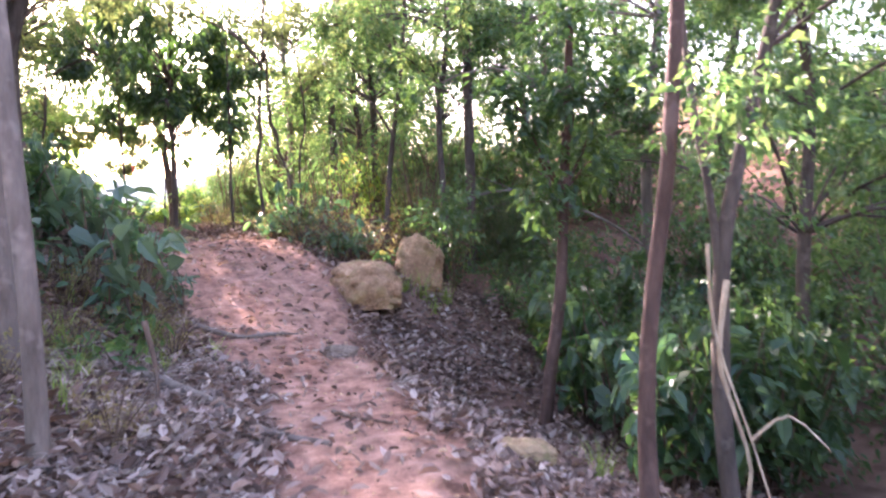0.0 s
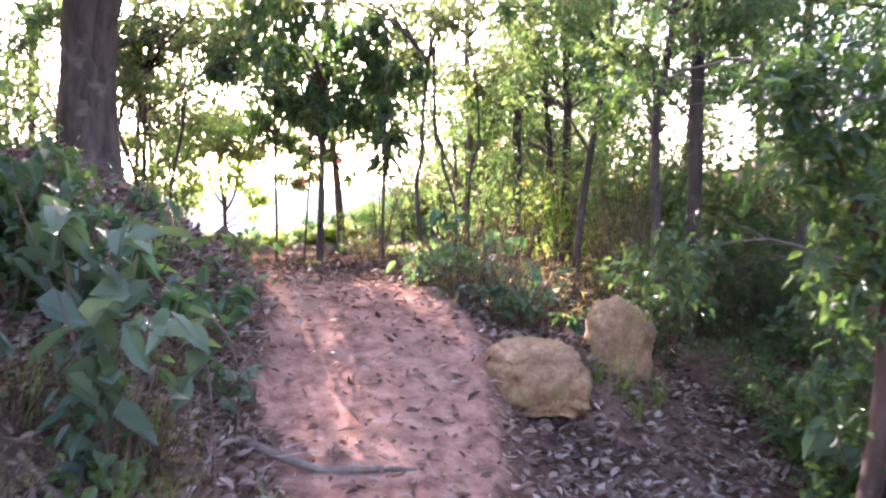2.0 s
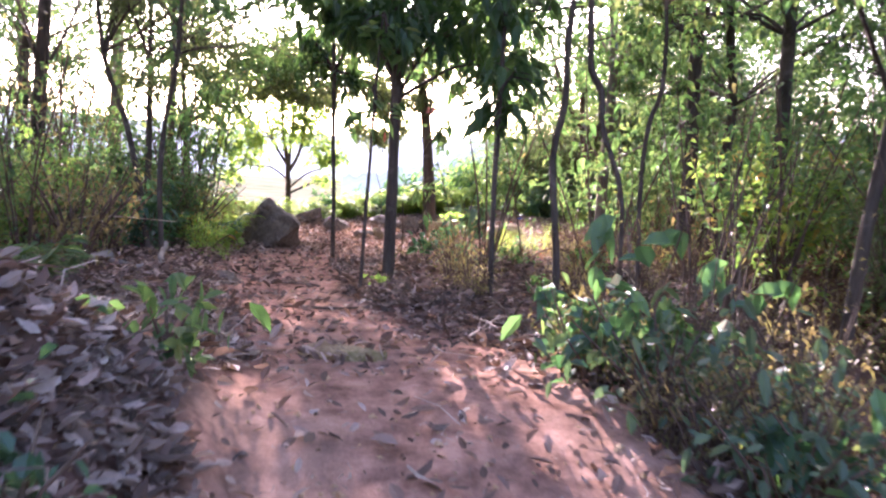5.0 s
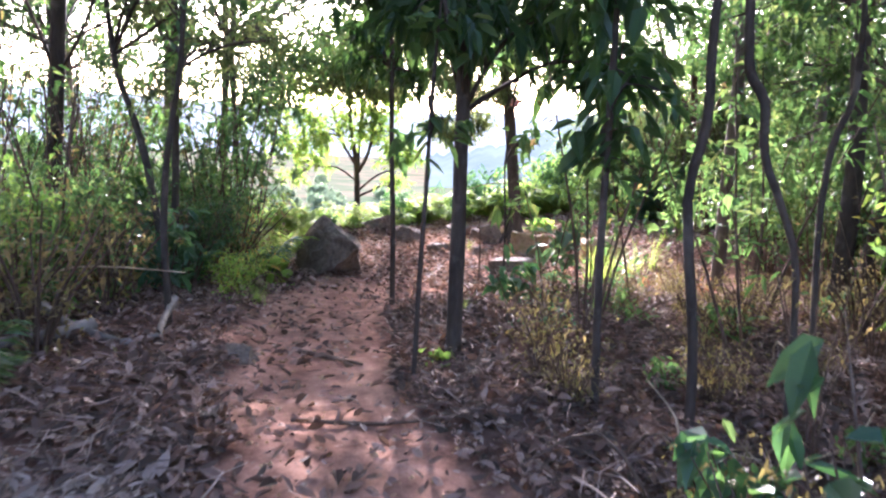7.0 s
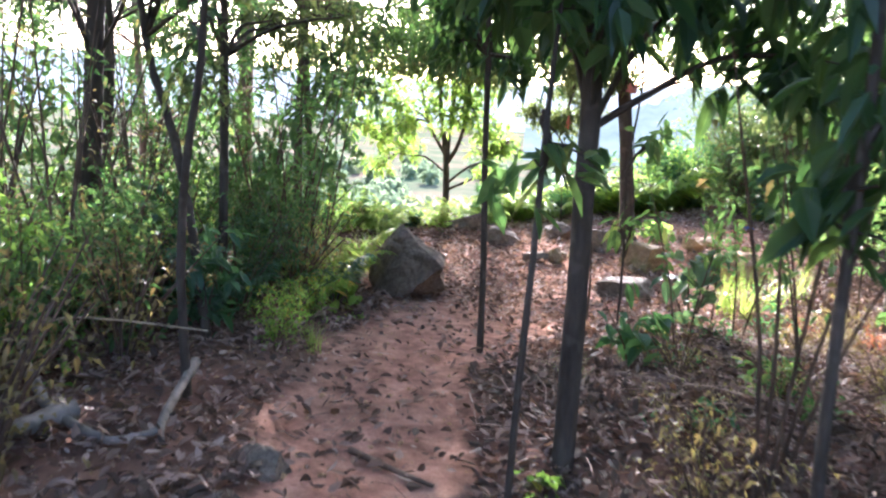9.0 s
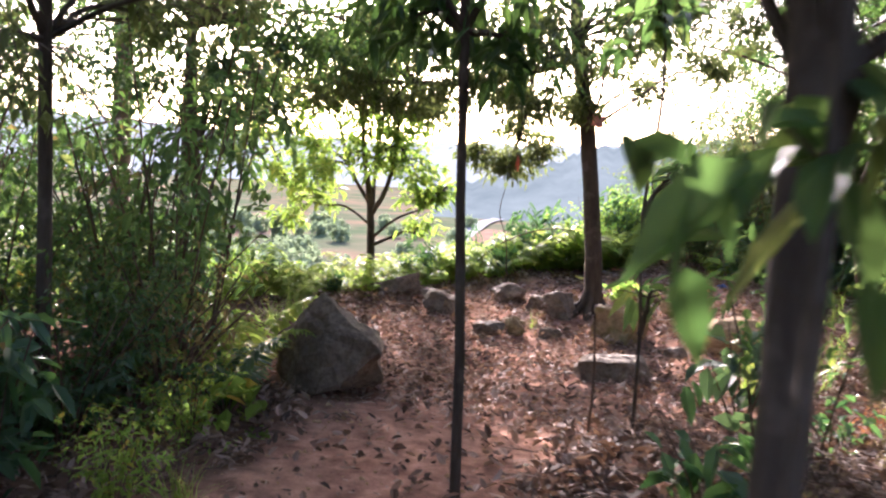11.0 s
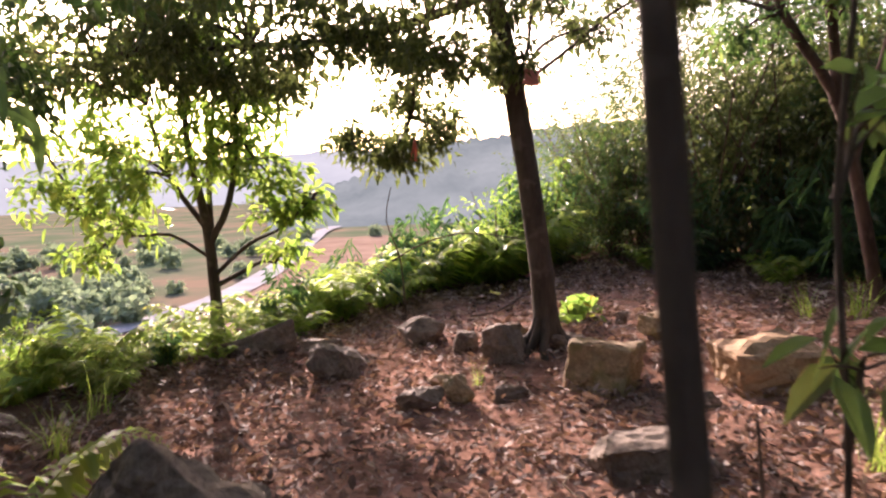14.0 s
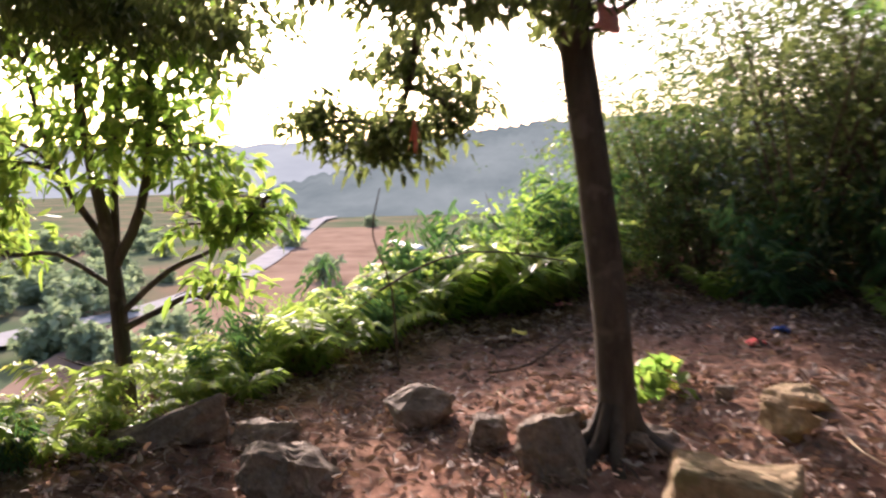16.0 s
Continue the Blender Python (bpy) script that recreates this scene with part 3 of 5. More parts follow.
boulder(-8.52, 21.5, (.42, .34, .19), 5, STONE_BROWN, "low dark rock at the rim", 61, .12, 15, 1, group="stones on the clearing")
boulder(-5.8, 19.35, (.66, .46, .22), 12, STONE_BROWN, "flat slab of stone bedded in the trail", 62, .12, 15, 1, name="stone_slab", block=True)
boulder(-5.5, 20.45, (.3, .24, .12), 22, STONE_BROWN, "low tan stone bedded in the earth", 63, .25, 15, 1, name="flat_stone")
boulder(-5.55, 13.65, (.32, .22, .13), 5, STONE_BROWN, "low brown stone at the trail edge", 64, .25, 15, 1, name="flat_stone")
boulder(-3.6, 11.85, (.5, .3, .12), 25, STONE_TAN, "pale flat stone bedded in the trail", 65, .35, 15, 1, name="flat_stone")


# ---- trees ----
def limb_line(rs, start, end, r0, r1, sag=0.12, n=4):
    s, e = np.array(start, float), np.array(end, float)
    t = np.linspace(0, 1, n)[:, None]
    L = np.linalg.norm(e - s)
    pts = s + (e - s) * t + rs.normal(0, L * sag * 0.35, (n, 3)) * np.sin(t * np.pi) + np.array([0, 0, L * sag]) * np.sin(t * np.pi)
    return pts, np.linspace(r0, r1, n)


def tree(x, y, trunk, radii, clumps, leaf, mat_bark, label, seed, name="tree", forks=(), leaf_len=0.08, width=0.42, droop=0.3, group="", z=None, roots=0, twig_count=5):
    """A tree on the ground at x, y. trunk: points over its foot; clumps: (centre, radii, twigs, leaves each) over its foot; forks: (points, radii)."""
    rs = np.random.RandomState(seed)
    z = ground_at(x, y) if z is None else z
    root = base(name, x, y, z - 0.05, label, "tree", group)
    tubes("trunk", [(trunk, radii)], mat_bark, root, 10, 0.06, seed)
    for k, (pts, rad) in enumerate(forks):
        tubes("limb", [(pts, rad)], mat_bark, root, 7, 0.06, seed + 9 + k)
    if roots:
        for k in range(roots):
            a = 2 * math.pi * k / roots + rs.rand()
            r = min(radii[0], .2)
            L = r * (2.6 + 2 * rs.rand())
            pts = [(math.cos(a) * r * .5, math.sin(a) * r * .5, .30), (math.cos(a) * r * 1.05, math.sin(a) * r * 1.05, .14),
                   (math.cos(a) * L * .7, math.sin(a) * L * .7, .03), (math.cos(a + .2) * L, math.sin(a + .2) * L, -.05)]
            tubes("root", [(pts, [r * .3, r * .32, r * .26, r * .1])], mat_bark, root, 6, 0.08, seed + 30 + k)
    joints = [np.array(p, float) for p in trunk[1:]] + [np.array(p, float) for pts, _ in forks for p in pts[1:]]
    pos, way, size, lines = [], [], [], []
    for c, r, twigs, per in clumps:
        p, w, s, ends, out = cloud(rs, c, r, twigs, per, leaf_len)
        pos.append(p), way.append(w), size.append(s)
        c = np.array(c, float)
        j = min(joints, key=lambda q: np.linalg.norm(q - c) + (2 if q[2] > c[2] + .3 else 0))
        pts, rad = limb_line(rs, j, c, 0.022, 0.009)
        lines.append((pts, rad))
        for k in rs.permutation(len(ends))[:twig_count]:
            lines.append(limb_line(rs, pts[rs.randint(1, len(pts))], ends[k], 0.007, 0.002, 0.08, 3))
    if lines:
        tagged(tubes("twig_work", lines, mat_bark, root, 3, 0.05, seed + 5), kind="stuff")
        V, F = small_leaves(np.concatenate(pos), np.concatenate(way), np.concatenate(size), rs, width, droop) if leaf_len < .088 else leaf_arrays(np.concatenate(pos), np.concatenate(way), np.concatenate(size), rs, width, droop)
        sheet("crown", V, F, leaf, root)
    return root


def up(h, lean=(0, 0), bend=0.1, n=5, seed=0):
    rs = np.random.RandomState(seed)
    return [(lean[0] * t * h + rs.normal(0, bend) * t, lean[1] * t * h + rs.normal(0, bend) * t, h * t - (0.1 if t == 0 else 0)) for t in np.linspace(0, 1, n)]


def crown(rs, centre, spread_xy, spread_z, n, twigs, per, r=0.55):
    out = []
    for _ in range(n):
        c = (centre[0] + rs.normal(0, spread_xy), centre[1] + rs.normal(0, spread_xy), centre[2] + rs.normal(0, spread_z))
        k = r * (0.7 + 0.6 * rs.rand())
        out.append((c, (k, k, k * 0.7), twigs, per))
    return out


RS = np.random.RandomState(5)
RU = np.random.RandomState(6)
TALL = "slender trees along the trail"
# beside the start of the trail
tree(.95, 5.75, [(-.05, -.3, -.15), (0, 0, .6), (.02, 0, 1.3), (.12, 0, 2.2), (.2, .05, 3.4), (.25, .1, 5)], [.062, .055, .05, .047, .042, .03],
     crown(RS, (.3, .3, 4.6), .8, .5, 9, 40, 7), LEAF_GREEN, BARK_RED, "slender reddish-brown tree trunk beside the trail", 101, group=TALL)
tree(1.75, 6.5, [(0, -.3, -.2), (-.02, 0, .7), (-.05, 0, 1.6), (.0, 0, 2.3), (.25, 0, 3.4), (.5, 0, 4.6)], [.07, .065, .062, .055, .045, .03],
     crown(RS, (.6, .2, 4.4), .8, .5, 8, 40, 7), LEAF_GREEN, BARK_DARK, "dark forked tree with a split pale branch", 102, group=TALL,
     forks=[([(-.05, 0, 1.5), (-.1, 0, 2.2), (-.25, .1, 3.2), (-.3, .2, 4.2)], [.035, .03, .025, .015])])
tree(-2.2, 4.75, [(0, 0, -.15), (-.03, 0, .8), (-.1, .02, 1.6), (-.16, .05, 2.6), (-.1, .1, 4.2)], [.056, .05, .047, .044, .036],
     crown(RS, (0, .3, 4.2), .8, .5, 8, 40, 7), LEAF_DARK, BARK_GREY, "grey slender tree at the trail's start", 103, group=TALL)
tree(-2.75, 5.6, up(4.6, (-.02, 0), .06, 5, 3), [.06, .055, .05, .045, .03], crown(RS, (0, .3, 4.2), .8, .5, 6, 40, 7), LEAF_DARK, BARK_GREY,
     "grey slender tree among undergrowth", 104, group=TALL)
tree(.98, 8.7, [(-.18, 0, -.2), (-.1, 0, .6), (0, 0, 1.4), (.06, .1, 2.4), (.12, .1, 4)], [.07, .062, .058, .05, .035],
     [((.1, .1, 4.1), (.6, .6, .4), 60, 7), ((-.1, 0, 2.3), (.4, .4, .35), 44, 7), ((.35, .1, 2.7), (.45, .4, .35), 44, 7), ((-.35, .1, 2.9), (.5, .4, .35), 50, 7),
      ((.1, -.1, 3.3), (.5, .45, .35), 50, 7), ((-.5, .2, 3.4), (.45, .4, .3), 40, 7), ((.6, .1, 3.4), (.45, .4, .3), 40, 7)], LEAF_DARK, BARK_RED,
     "reddish-brown tree beside the dark hollow", 105, leaf_len=.11, group=TALL, twig_count=2)
# Topmost crowns of these three are added out of view to shade the hollow.
tree(.45, 13.6, up(6.5, (.0, 0), .05, 6, 5), [.095, .085, .08, .075, .065, .04], crown(RS, (0, 0, 4.6), 1.0, .8, 12, 44, 7) + crown(RU, (-.2, .2, 6.2), 1.3, .5, 14, 50, 7, .8), LEAF_GREEN, BARK_DARK,
     "dark straight tree behind the boulders", 106, group=TALL)
tree(.05, 12.7, up(5, (-.01, 0), .06, 5, 8), [.055, .05, .045, .04, .03], crown(RS, (-.1, 0, 3.6), .8, .7, 9, 44, 7) + crown(RU, (-.4, .2, 5.6), 1.2, .5, 12, 50, 7, .8), LEAF_GREEN, BARK_DARK,
     "thin dark tree behind the boulders", 107, group=TALL)
tree(-.9, 13.9, [(0, 0, -.1), (.05, 0, 1), (.15, 0, 2), (.3, .1, 3.2), (.4, .2, 5)], [.05, .045, .04, .036, .025], crown(RS, (.1, 0, 3.9), .9, .7, 9, 40, 7) + crown(RU, (-.3, .2, 5.6), 1.3, .5, 14, 50, 7, .8), LEAF_GREEN,
     BARK_DARK, "thin leaning tree in the thicket", 108, group=TALL)
# the old tree on the bank
tree(-5.35, 10.7, [(.25, -.1, -.6), (.1, 0, .1), (.0, 0, .9), (-.05, 0, 1.8), (.0, 0, 3.2), (.1, .1, 5)], [.55, .36, .29, .26, .23, .18],
     crown(RS, (.6, .6, 4.3), 1.0, .5, 9, 46, 8) + crown(RU, (.9, .9, 3.3), .9, .4, 10, 44, 8, .6), LEAF_BOUGH, BARK_DARK, "thick dark tree on the earth bank", 110, roots=6,
     forks=[([(-.02, 0, 1.4), (.25, -.1, 2.4), (.6, 0, 3.6)], [.13, .1, .07]), ([(.05, 0, 1.0), (.28, -.08, .6), (.6, -.15, .1), (1.0, -.25, -.45)], [.2, .2, .17, .1]),
            ([(.0, -.05, .7), (.1, -.3, .3), (.25, -.6, -.1), (.4, -.9, -.6)], [.22, .2, .16, .1])])
# between trail and clearing
tree(-4.43, 14.45, [(0, 0, -.1), (.0, 0, .8), (-.01, 0, 1.6), (-.03, .02, 2.6), (.02, .0, 4.2), (.05, 0, 6)], [.054, .048, .045, .042, .036, .026],
     [((-.25, -.1, 2.3), (.4, .4, .3), 34, 6), ((-.7, .1, 2.4), (.45, .4, .25), 34, 6), ((.15, -.2, 2.15), (.35, .35, .25), 26, 6), ((-.4, .6, 2.3), (.5, .5, .3), 34, 6), ((.35, .3, 2.2), (.4, .45, .4), 34, 6), ((.75, .4, 1.95), (.35, .35, .4), 30, 6), ((-.1, .4, 2.7), (.6, .5, .35), 44, 6)]
     + crown(RS, (0, .2, 3.3), .75, .3, 9, 44, 6, .55), LEAF_DARK, BARK_DARK, "dark slender tree with drooping leaves beside the trail", 111, leaf_len=.13, width=.46,
     droop=.7, group=TALL)
tree(-5.84, 16.15, [(.03, 0, -.1), (.01, 0, .7), (-.03, 0, 1.4), (-.07, .02, 2.2), (-.13, .05, 3.2), (-.2, .1, 5)], [.026, .0235, .0225, .022, .02, .013],
     [((-.35, .1, 2.3), (.4, .4, .25), 26, 6), ((.15, .0, 2.15), (.35, .4, .25), 20, 6), ((-.35, .1, 2.5), (.4, .4, .25), 30, 6), ((.2, .3, 2.75), (.45, .45, .3), 30, 6)] + crown(RS, (-.1, .2, 3.4), .6, .3, 7, 40, 6, .5) + crown(RU, (-.6, .5, 3.9), 1.3, .4, 16, 44, 6, .62), LEAF_DARK, BARK_DARK,
     "thin dark tree standing in the trail", 112, leaf_len=.11, droop=.6, group=TALL)
tree(-4.45, 13.92, up(2.3, (.03, 0), .03, 5, 12), [.016, .015, .013, .011, .006], [((.05, 0, 1.5), (.3, .3, .2), 7, 5), ((.1, .05, 2.1), (.3, .3, .25), 10, 5)], LEAF_GREEN, BARK_DARK,
     "thin leafy sapling beside the trail", 113, name="sapling", leaf_len=.13, width=.5, droop=.5, group="saplings")
# High crowns of this tree and the next are added to shade the trail.
tree(-9.5, 18.45, [(.05, 0, -.3), (0, 0, .8), (-.08, 0, 1.7), (-.14, 0, 2.8), (-.2, .1, 4.6)], [.05, .046, .042, .036, .026],
     crown(RS, (.2, -.2, 2.3), .6, .25, 6, 40, 7, .45) + [((1.2, .25, 2.6), (.5, .5, .3), 60, 7), ((.9, -.15, 2.6), (.5, .5, .3), 60, 7), ((1.5, .75, 2.75), (.5, .5, .3), 60, 7), ((.7, .15, 2.1), (.4, .4, .3), 40, 7)] + crown(RS, (.2, .2, 3.7), 1.2, .5, 18, 56, 7, .7), LEAF_DARK, BARK_DARK, "dark tree at the edge of the thicket", 114, group=TALL)
tree(-10.4, 19.2, up(6, (-.02, 0), .06, 5, 17), [.06, .055, .05, .045, .03], crown(RS, (.8, .9, 4.5), 1.2, .6, 20, 56, 7, .75), LEAF_DARK, BARK_DARK,
     "dark tree behind another at the thicket edge", 115, group=TALL)
tree(-12.4, 20.2, up(6.5, (-.02, 0), .08, 5, 18), [.15, .13, .12, .1, .06], crown(RS, (0, .2, 4.3), 1.1, .6, 12, 46, 7), LEAF_DARK, BARK_GREY,
     "tall grey tree on the slope", 116, group=TALL)
tree(-6.39, 13.95, [(.0, 0, -.1), (-.06, 0, .7), (-.02, 0, 1.3), (.1, .0, 1.9), (.14, .0, 2.8)], [.026, .024, .021, .018, .01],
     [((.1, 0, 2.4), (.4, .4, .3), 16, 6), ((-.2, .2, 2.0), (.3, .3, .25), 10, 6)], LEAF_DARK, BARK_DARK, "crooked dark sapling beside the trail", 117, name="sapling", leaf_len=.1,
     group="saplings")
tree(-7.5, 14.9, [(.2, 0, -.1), (.05, 0, .7), (-.15, 0, 1.4), (-.45, .0, 2.1), (-.6, .0, 3.2)], [.035, .032, .03, .026, .016],
     crown(RS, (-.4, 0, 2.9), .5, .3, 5, 26, 7) + crown(RU, (-.1, .1, 3.5), .8, .35, 10, 40, 7, .6), LEAF_BOUGH, BARK_DARK, "crooked dark tree in the thicket", 118, group=TALL)
tree(-7.95, 15.6, up(4.2, (.01, 0), .08, 5, 27), [.04, .036, .033, .028, .018], crown(RS, (.1, .1, 2.5), .85, .3, 8, 36, 7, .5) + crown(RU, (.1, .1, 3.7), .9, .35, 12, 40, 7, .6), LEAF_BOUGH, BARK_DARK,
     "small dark tree with a low spreading crown", 124, group=TALL)
tree(-5.2, 9.2, up(4.6, (.0, 0), .08, 5, 29), [.045, .04, .036, .03, .018], crown(RS, (.5, .6, 2.5), .7, .35, 8, 40, 7, .5) + crown(RU, (.4, .5, 3.5), 1.0, .45, 12, 44, 7, .6), LEAF_BOUGH, BARK_DARK,
     "small dark tree on the earth bank", 126, group=TALL)
tree(-5.31, 17.71, up(2.9, (-.01, 0), .03, 5, 44), [.012, .011, .01, .009, .006], [((.05, 0, 1.0), (.3, .3, .2), 5, 4), ((.1, .1, 1.7), (.3, .3, .25), 6, 4), ((-.05, .05, 2.6), (.4, .4, .3), 14, 5)],
     LEAF_GREEN, BARK_DARK, "thin dark sapling with a few large leaves", 127, name="sapling", leaf_len=.15, width=.45, droop=.5, group="saplings")
# the twisted vine tree
tree(-2.9, 13.95, [(.05, 0, -.1), (.03, -.02, .5), (-.06, .03, 1.2), (.0, .04, 1.6), (.0, 0, 2.1), (.05, 0, 2.8), (.1, .1, 4.2)], [.028, .026, .027, .025, .023, .02, .013],
     crown(RS, (.2, .3, 3.1), .8, .4, 10, 44, 7) + crown(RU, (.2, .3, 4.0), 1.2, .4, 14, 46, 7, .65), LEAF_BOUGH, BARK_DARK, "twisted dark tree with a hanging vine stem", 119, group=TALL,
     forks=[([(.1, .1, 3.0), (.16, 0, 2.1), (.18, .04, 1.85), (.26, .06, 1.7), (.28, .07, 1.45), (.38, .07, 1.2), (.48, .04, .85), (.5, 0, .0)], [.02, .023, .026, .025, .022, .019, .017, .017]),
            ([(.62, .4, -.05), (.56, .46, 1.0), (.58, .48, 1.5), (.66, .46, 1.8), (.64, .4, 2.4), (.5, .4, 3.2)], [.017, .017, .019, .017, .015, .012])])
tree(-3.3, 13.75, up(3.2, (-.02, .0), .04, 5, 33), [.022, .02, .018, .014, .008],
     [((-.05, .0, 1.35), (.3, .3, .3), 9, 5), ((.05, .0, 1.75), (.38, .38, .3), 15, 6), ((-.1, .1, 2.2), (.42, .42, .28), 17, 6), ((.1, .1, 2.6), (.42, .42, .25), 16, 6)], LEAF_DARK, BARK_DARK,
     "young tree with large dark drooping leaves", 123, name="sapling", leaf_len=.125, width=.5, droop=.7, group="saplings")
# round the clearing
tree(-6.58, 21.55, [(.02, .0, -.1), (.0, 0, .4), (-.08, 0, 1.2), (-.2, 0, 2.1), (-.38, 0, 3.1), (-.52, .05, 4.4), (-.6, .1, 6)], [.135, .1, .092, .088, .08, .065, .045],
     [((-1.45, .75, 1.68), (.5, .42, .26), 110, 8), ((-1.0, .7, 1.85), (.36, .34, .26), 60, 8), ((-1.8, .7, 1.8), (.36, .36, .22), 50, 8), ((-1.25, .7, 2.15), (.5, .36, .25), 60, 8)]
     + [((-3.7 + i * .38, -.2 + .45 * math.sin(i * 2.1), 2.42 + .13 * math.sin(i * 1.3)), (.5, .55, .26), 66, 9) for i in range(10)]
     + [((-3.6 + i * .45, -.5 + .4 * math.sin(i * 1.7), 2.85 + .15 * math.sin(i * 2.3)), (.6, .65, .32), 64, 9) for i in range(10)]
     + [((-3.8 + i * .55, .1 + .5 * math.sin(i * 2.9), 3.3 + .18 * math.sin(i * 1.9)), (.65, .65, .35), 56, 9) for i in range(9)]
     + [((-2.2 + i * .8, -.2 + .5 * math.sin(i * 1.7), 3.6 + .2 * math.sin(i * 2.3)), (.6, .6, .4), 50, 8) for i in range(4)]
     + [((-4.3, -.4, 2.5), (.5, .5, .3), 60, 8), ((-4.8, -.2, 2.75), (.5, .5, .3), 60, 8), ((-5.3, -.5, 2.6), (.5, .5, .3), 50, 8), ((-4.5, -.6, 3.1), (.6, .6, .3), 60, 8)]
     + [((.35, .3, 2.6), (.4, .4, .22), 40, 8), ((.9, .1, 2.85), (.5, .4, .25), 40, 8), ((.6, -.6, 3.3), (.6, .6, .3), 60, 8), ((1.3, -.3, 3.1), (.6, .5, .3), 56, 8), ((1.8, -.2, 3.3), (.6, .5, .3), 56, 8), ((1.1, .3, 2.75), (.4, .4, .2), 36, 8)],
     LEAF_BOUGH, BARK_DARK, "leaning dark tree with spreading boughs on the clearing", 120, leaf_len=.078, width=.46, droop=.4, roots=7,
     forks=[([(-.28, 0, 2.9), (-.9, .1, 2.75), (-1.6, .0, 2.6), (-2.4, -.1, 2.6), (-3.4, -.2, 2.6), (-4.8, -.3, 2.7)], [.05, .045, .036, .028, .02, .01]),
            ([(-.9, .1, 2.75), (-1.1, .5, 2.45), (-1.25, .7, 2.0), (-1.4, .75, 1.75)], [.03, .028, .022, .012])])
tree(-9.75, 22.0, [(.06, 0, -1.1), (.03, 0, -.4), (.0, 0, .3), (-.03, 0, .85), (-.08, 0, 1.2), (-.2, 0, 1.9), (-.26, .1, 2.9)], [.068, .062, .056, .05, .044, .032, .016],
     [(c, (r[0] * 1.15, r[1] * 1.15, r[2] * 1.1), int(n * 1.5), 7) for c, r, n in (((-.1, .1, 3.2), (.7, .7, .4), 24), ((-.9, 0, 2.9), (.6, .6, .4), 24), ((-1.6, .1, 2.6), (.5, .5, .4), 26), ((-1.9, -.1, 1.9), (.5, .5, .4), 22), ((-.2, 0, 2.1), (.5, .5, .45), 40), ((.35, 0, 1.9), (.45, .45, .4), 34), ((-.9, -.1, 1.75), (.5, .5, .4), 36), ((-1.5, -.2, 1.35), (.45, .45, .32), 26),
      ((.0, .2, 2.8), (.6, .6, .4), 44), ((-.6, .2, 2.6), (.5, .5, .4), 36), ((.75, 0, 1.15), (.4, .35, .22), 24), ((.6, 0, 1.5), (.4, .4, .25), 22), ((-.9, -.1, 1.05), (.5, .4, .22), 20),
      ((1.0, .05, 1.2), (.3, .3, .2), 14), ((.2, 0, 2.4), (.5, .5, .4), 34), ((-1.2, 0, 2.2), (.45, .45, .4), 26), ((.7, 0, .75), (.3, .3, .14), 10), ((-1.3, 0, .75), (.4, .3, .2), 16), ((-.5, -.3, 1.5), (.4, .4, .35), 24), ((.1, -.2, 1.6), (.4, .4, .35), 22), ((.45, .2, 2.2), (.45, .45, .4), 24), ((-1.0, -.2, 1.3), (.4, .4, .3), 18))],
     LEAF_LIME, BARK_DARK, "small fork-trunked tree with bright backlit leaves at the rim", 121, leaf_len=.125, width=.36, droop=.2, z=.92, twig_count=9,
     forks=[([(-.03, 0, .85), (.2, 0, 1.25), (.3, 0, 1.8), (.34, 0, 2.6)], [.036, .032, .026, .012]), ([(0, 0, .9), (-.05, .1, 1.5), (.02, .15, 2.2), (.05, .2, 3)], [.03, .027, .02, .01]),
            ([(.0, 0, .45), (.28, 0, .58), (.5, 0, .68), (.62, 0, .66)], [.026, .022, .016, .007]), ([(0, 0, .55), (.4, -.05, .85), (.75, -.05, 1.0), (1.1, -.05, 1.3)], [.022, .019, .013, .006]),
            ([(0, 0, .7), (-.4, -.05, .95), (-.8, -.05, .95), (-1.3, -.05, 1.1)], [.02, .016, .012, .005]), ([(-.05, 0, 1), (-.4, 0, 1.5), (-.6, 0, 2.2)], [.03, .024, .01]),
            ([(0, 0, .18), (-.2, -.05, .2), (-.42, -.1, .28)], [.014, .01, .004])])
tree(-3.88, 22.75, [(.12, 0, -.1), (.0, 0, .5), (-.12, 0, 1.2), (-.3, 0, 1.9), (-.7, 0, 2.6), (-1.0, .1, 3.6)], [.066, .06, .056, .05, .04, .026],
     crown(RS, (-.3, .5, 3.6), .9, .4, 10, 44, 7) + crown(RU, (.2, .5, 2.9), .9, .35, 11, 44, 7, .55), LEAF_GREEN, BARK_RED, "reddish tree with rising limbs at the clearing", 122, group=TALL,
     forks=[([(-.28, 0, 1.8), (-.3, 0, 2.4), (-.45, 0, 3.4)], [.055, .045, .03]), ([(-.14, 0, 1.3), (.1, 0, 2.2), (.35, 0, 3.4)], [.045, .036, .02])])

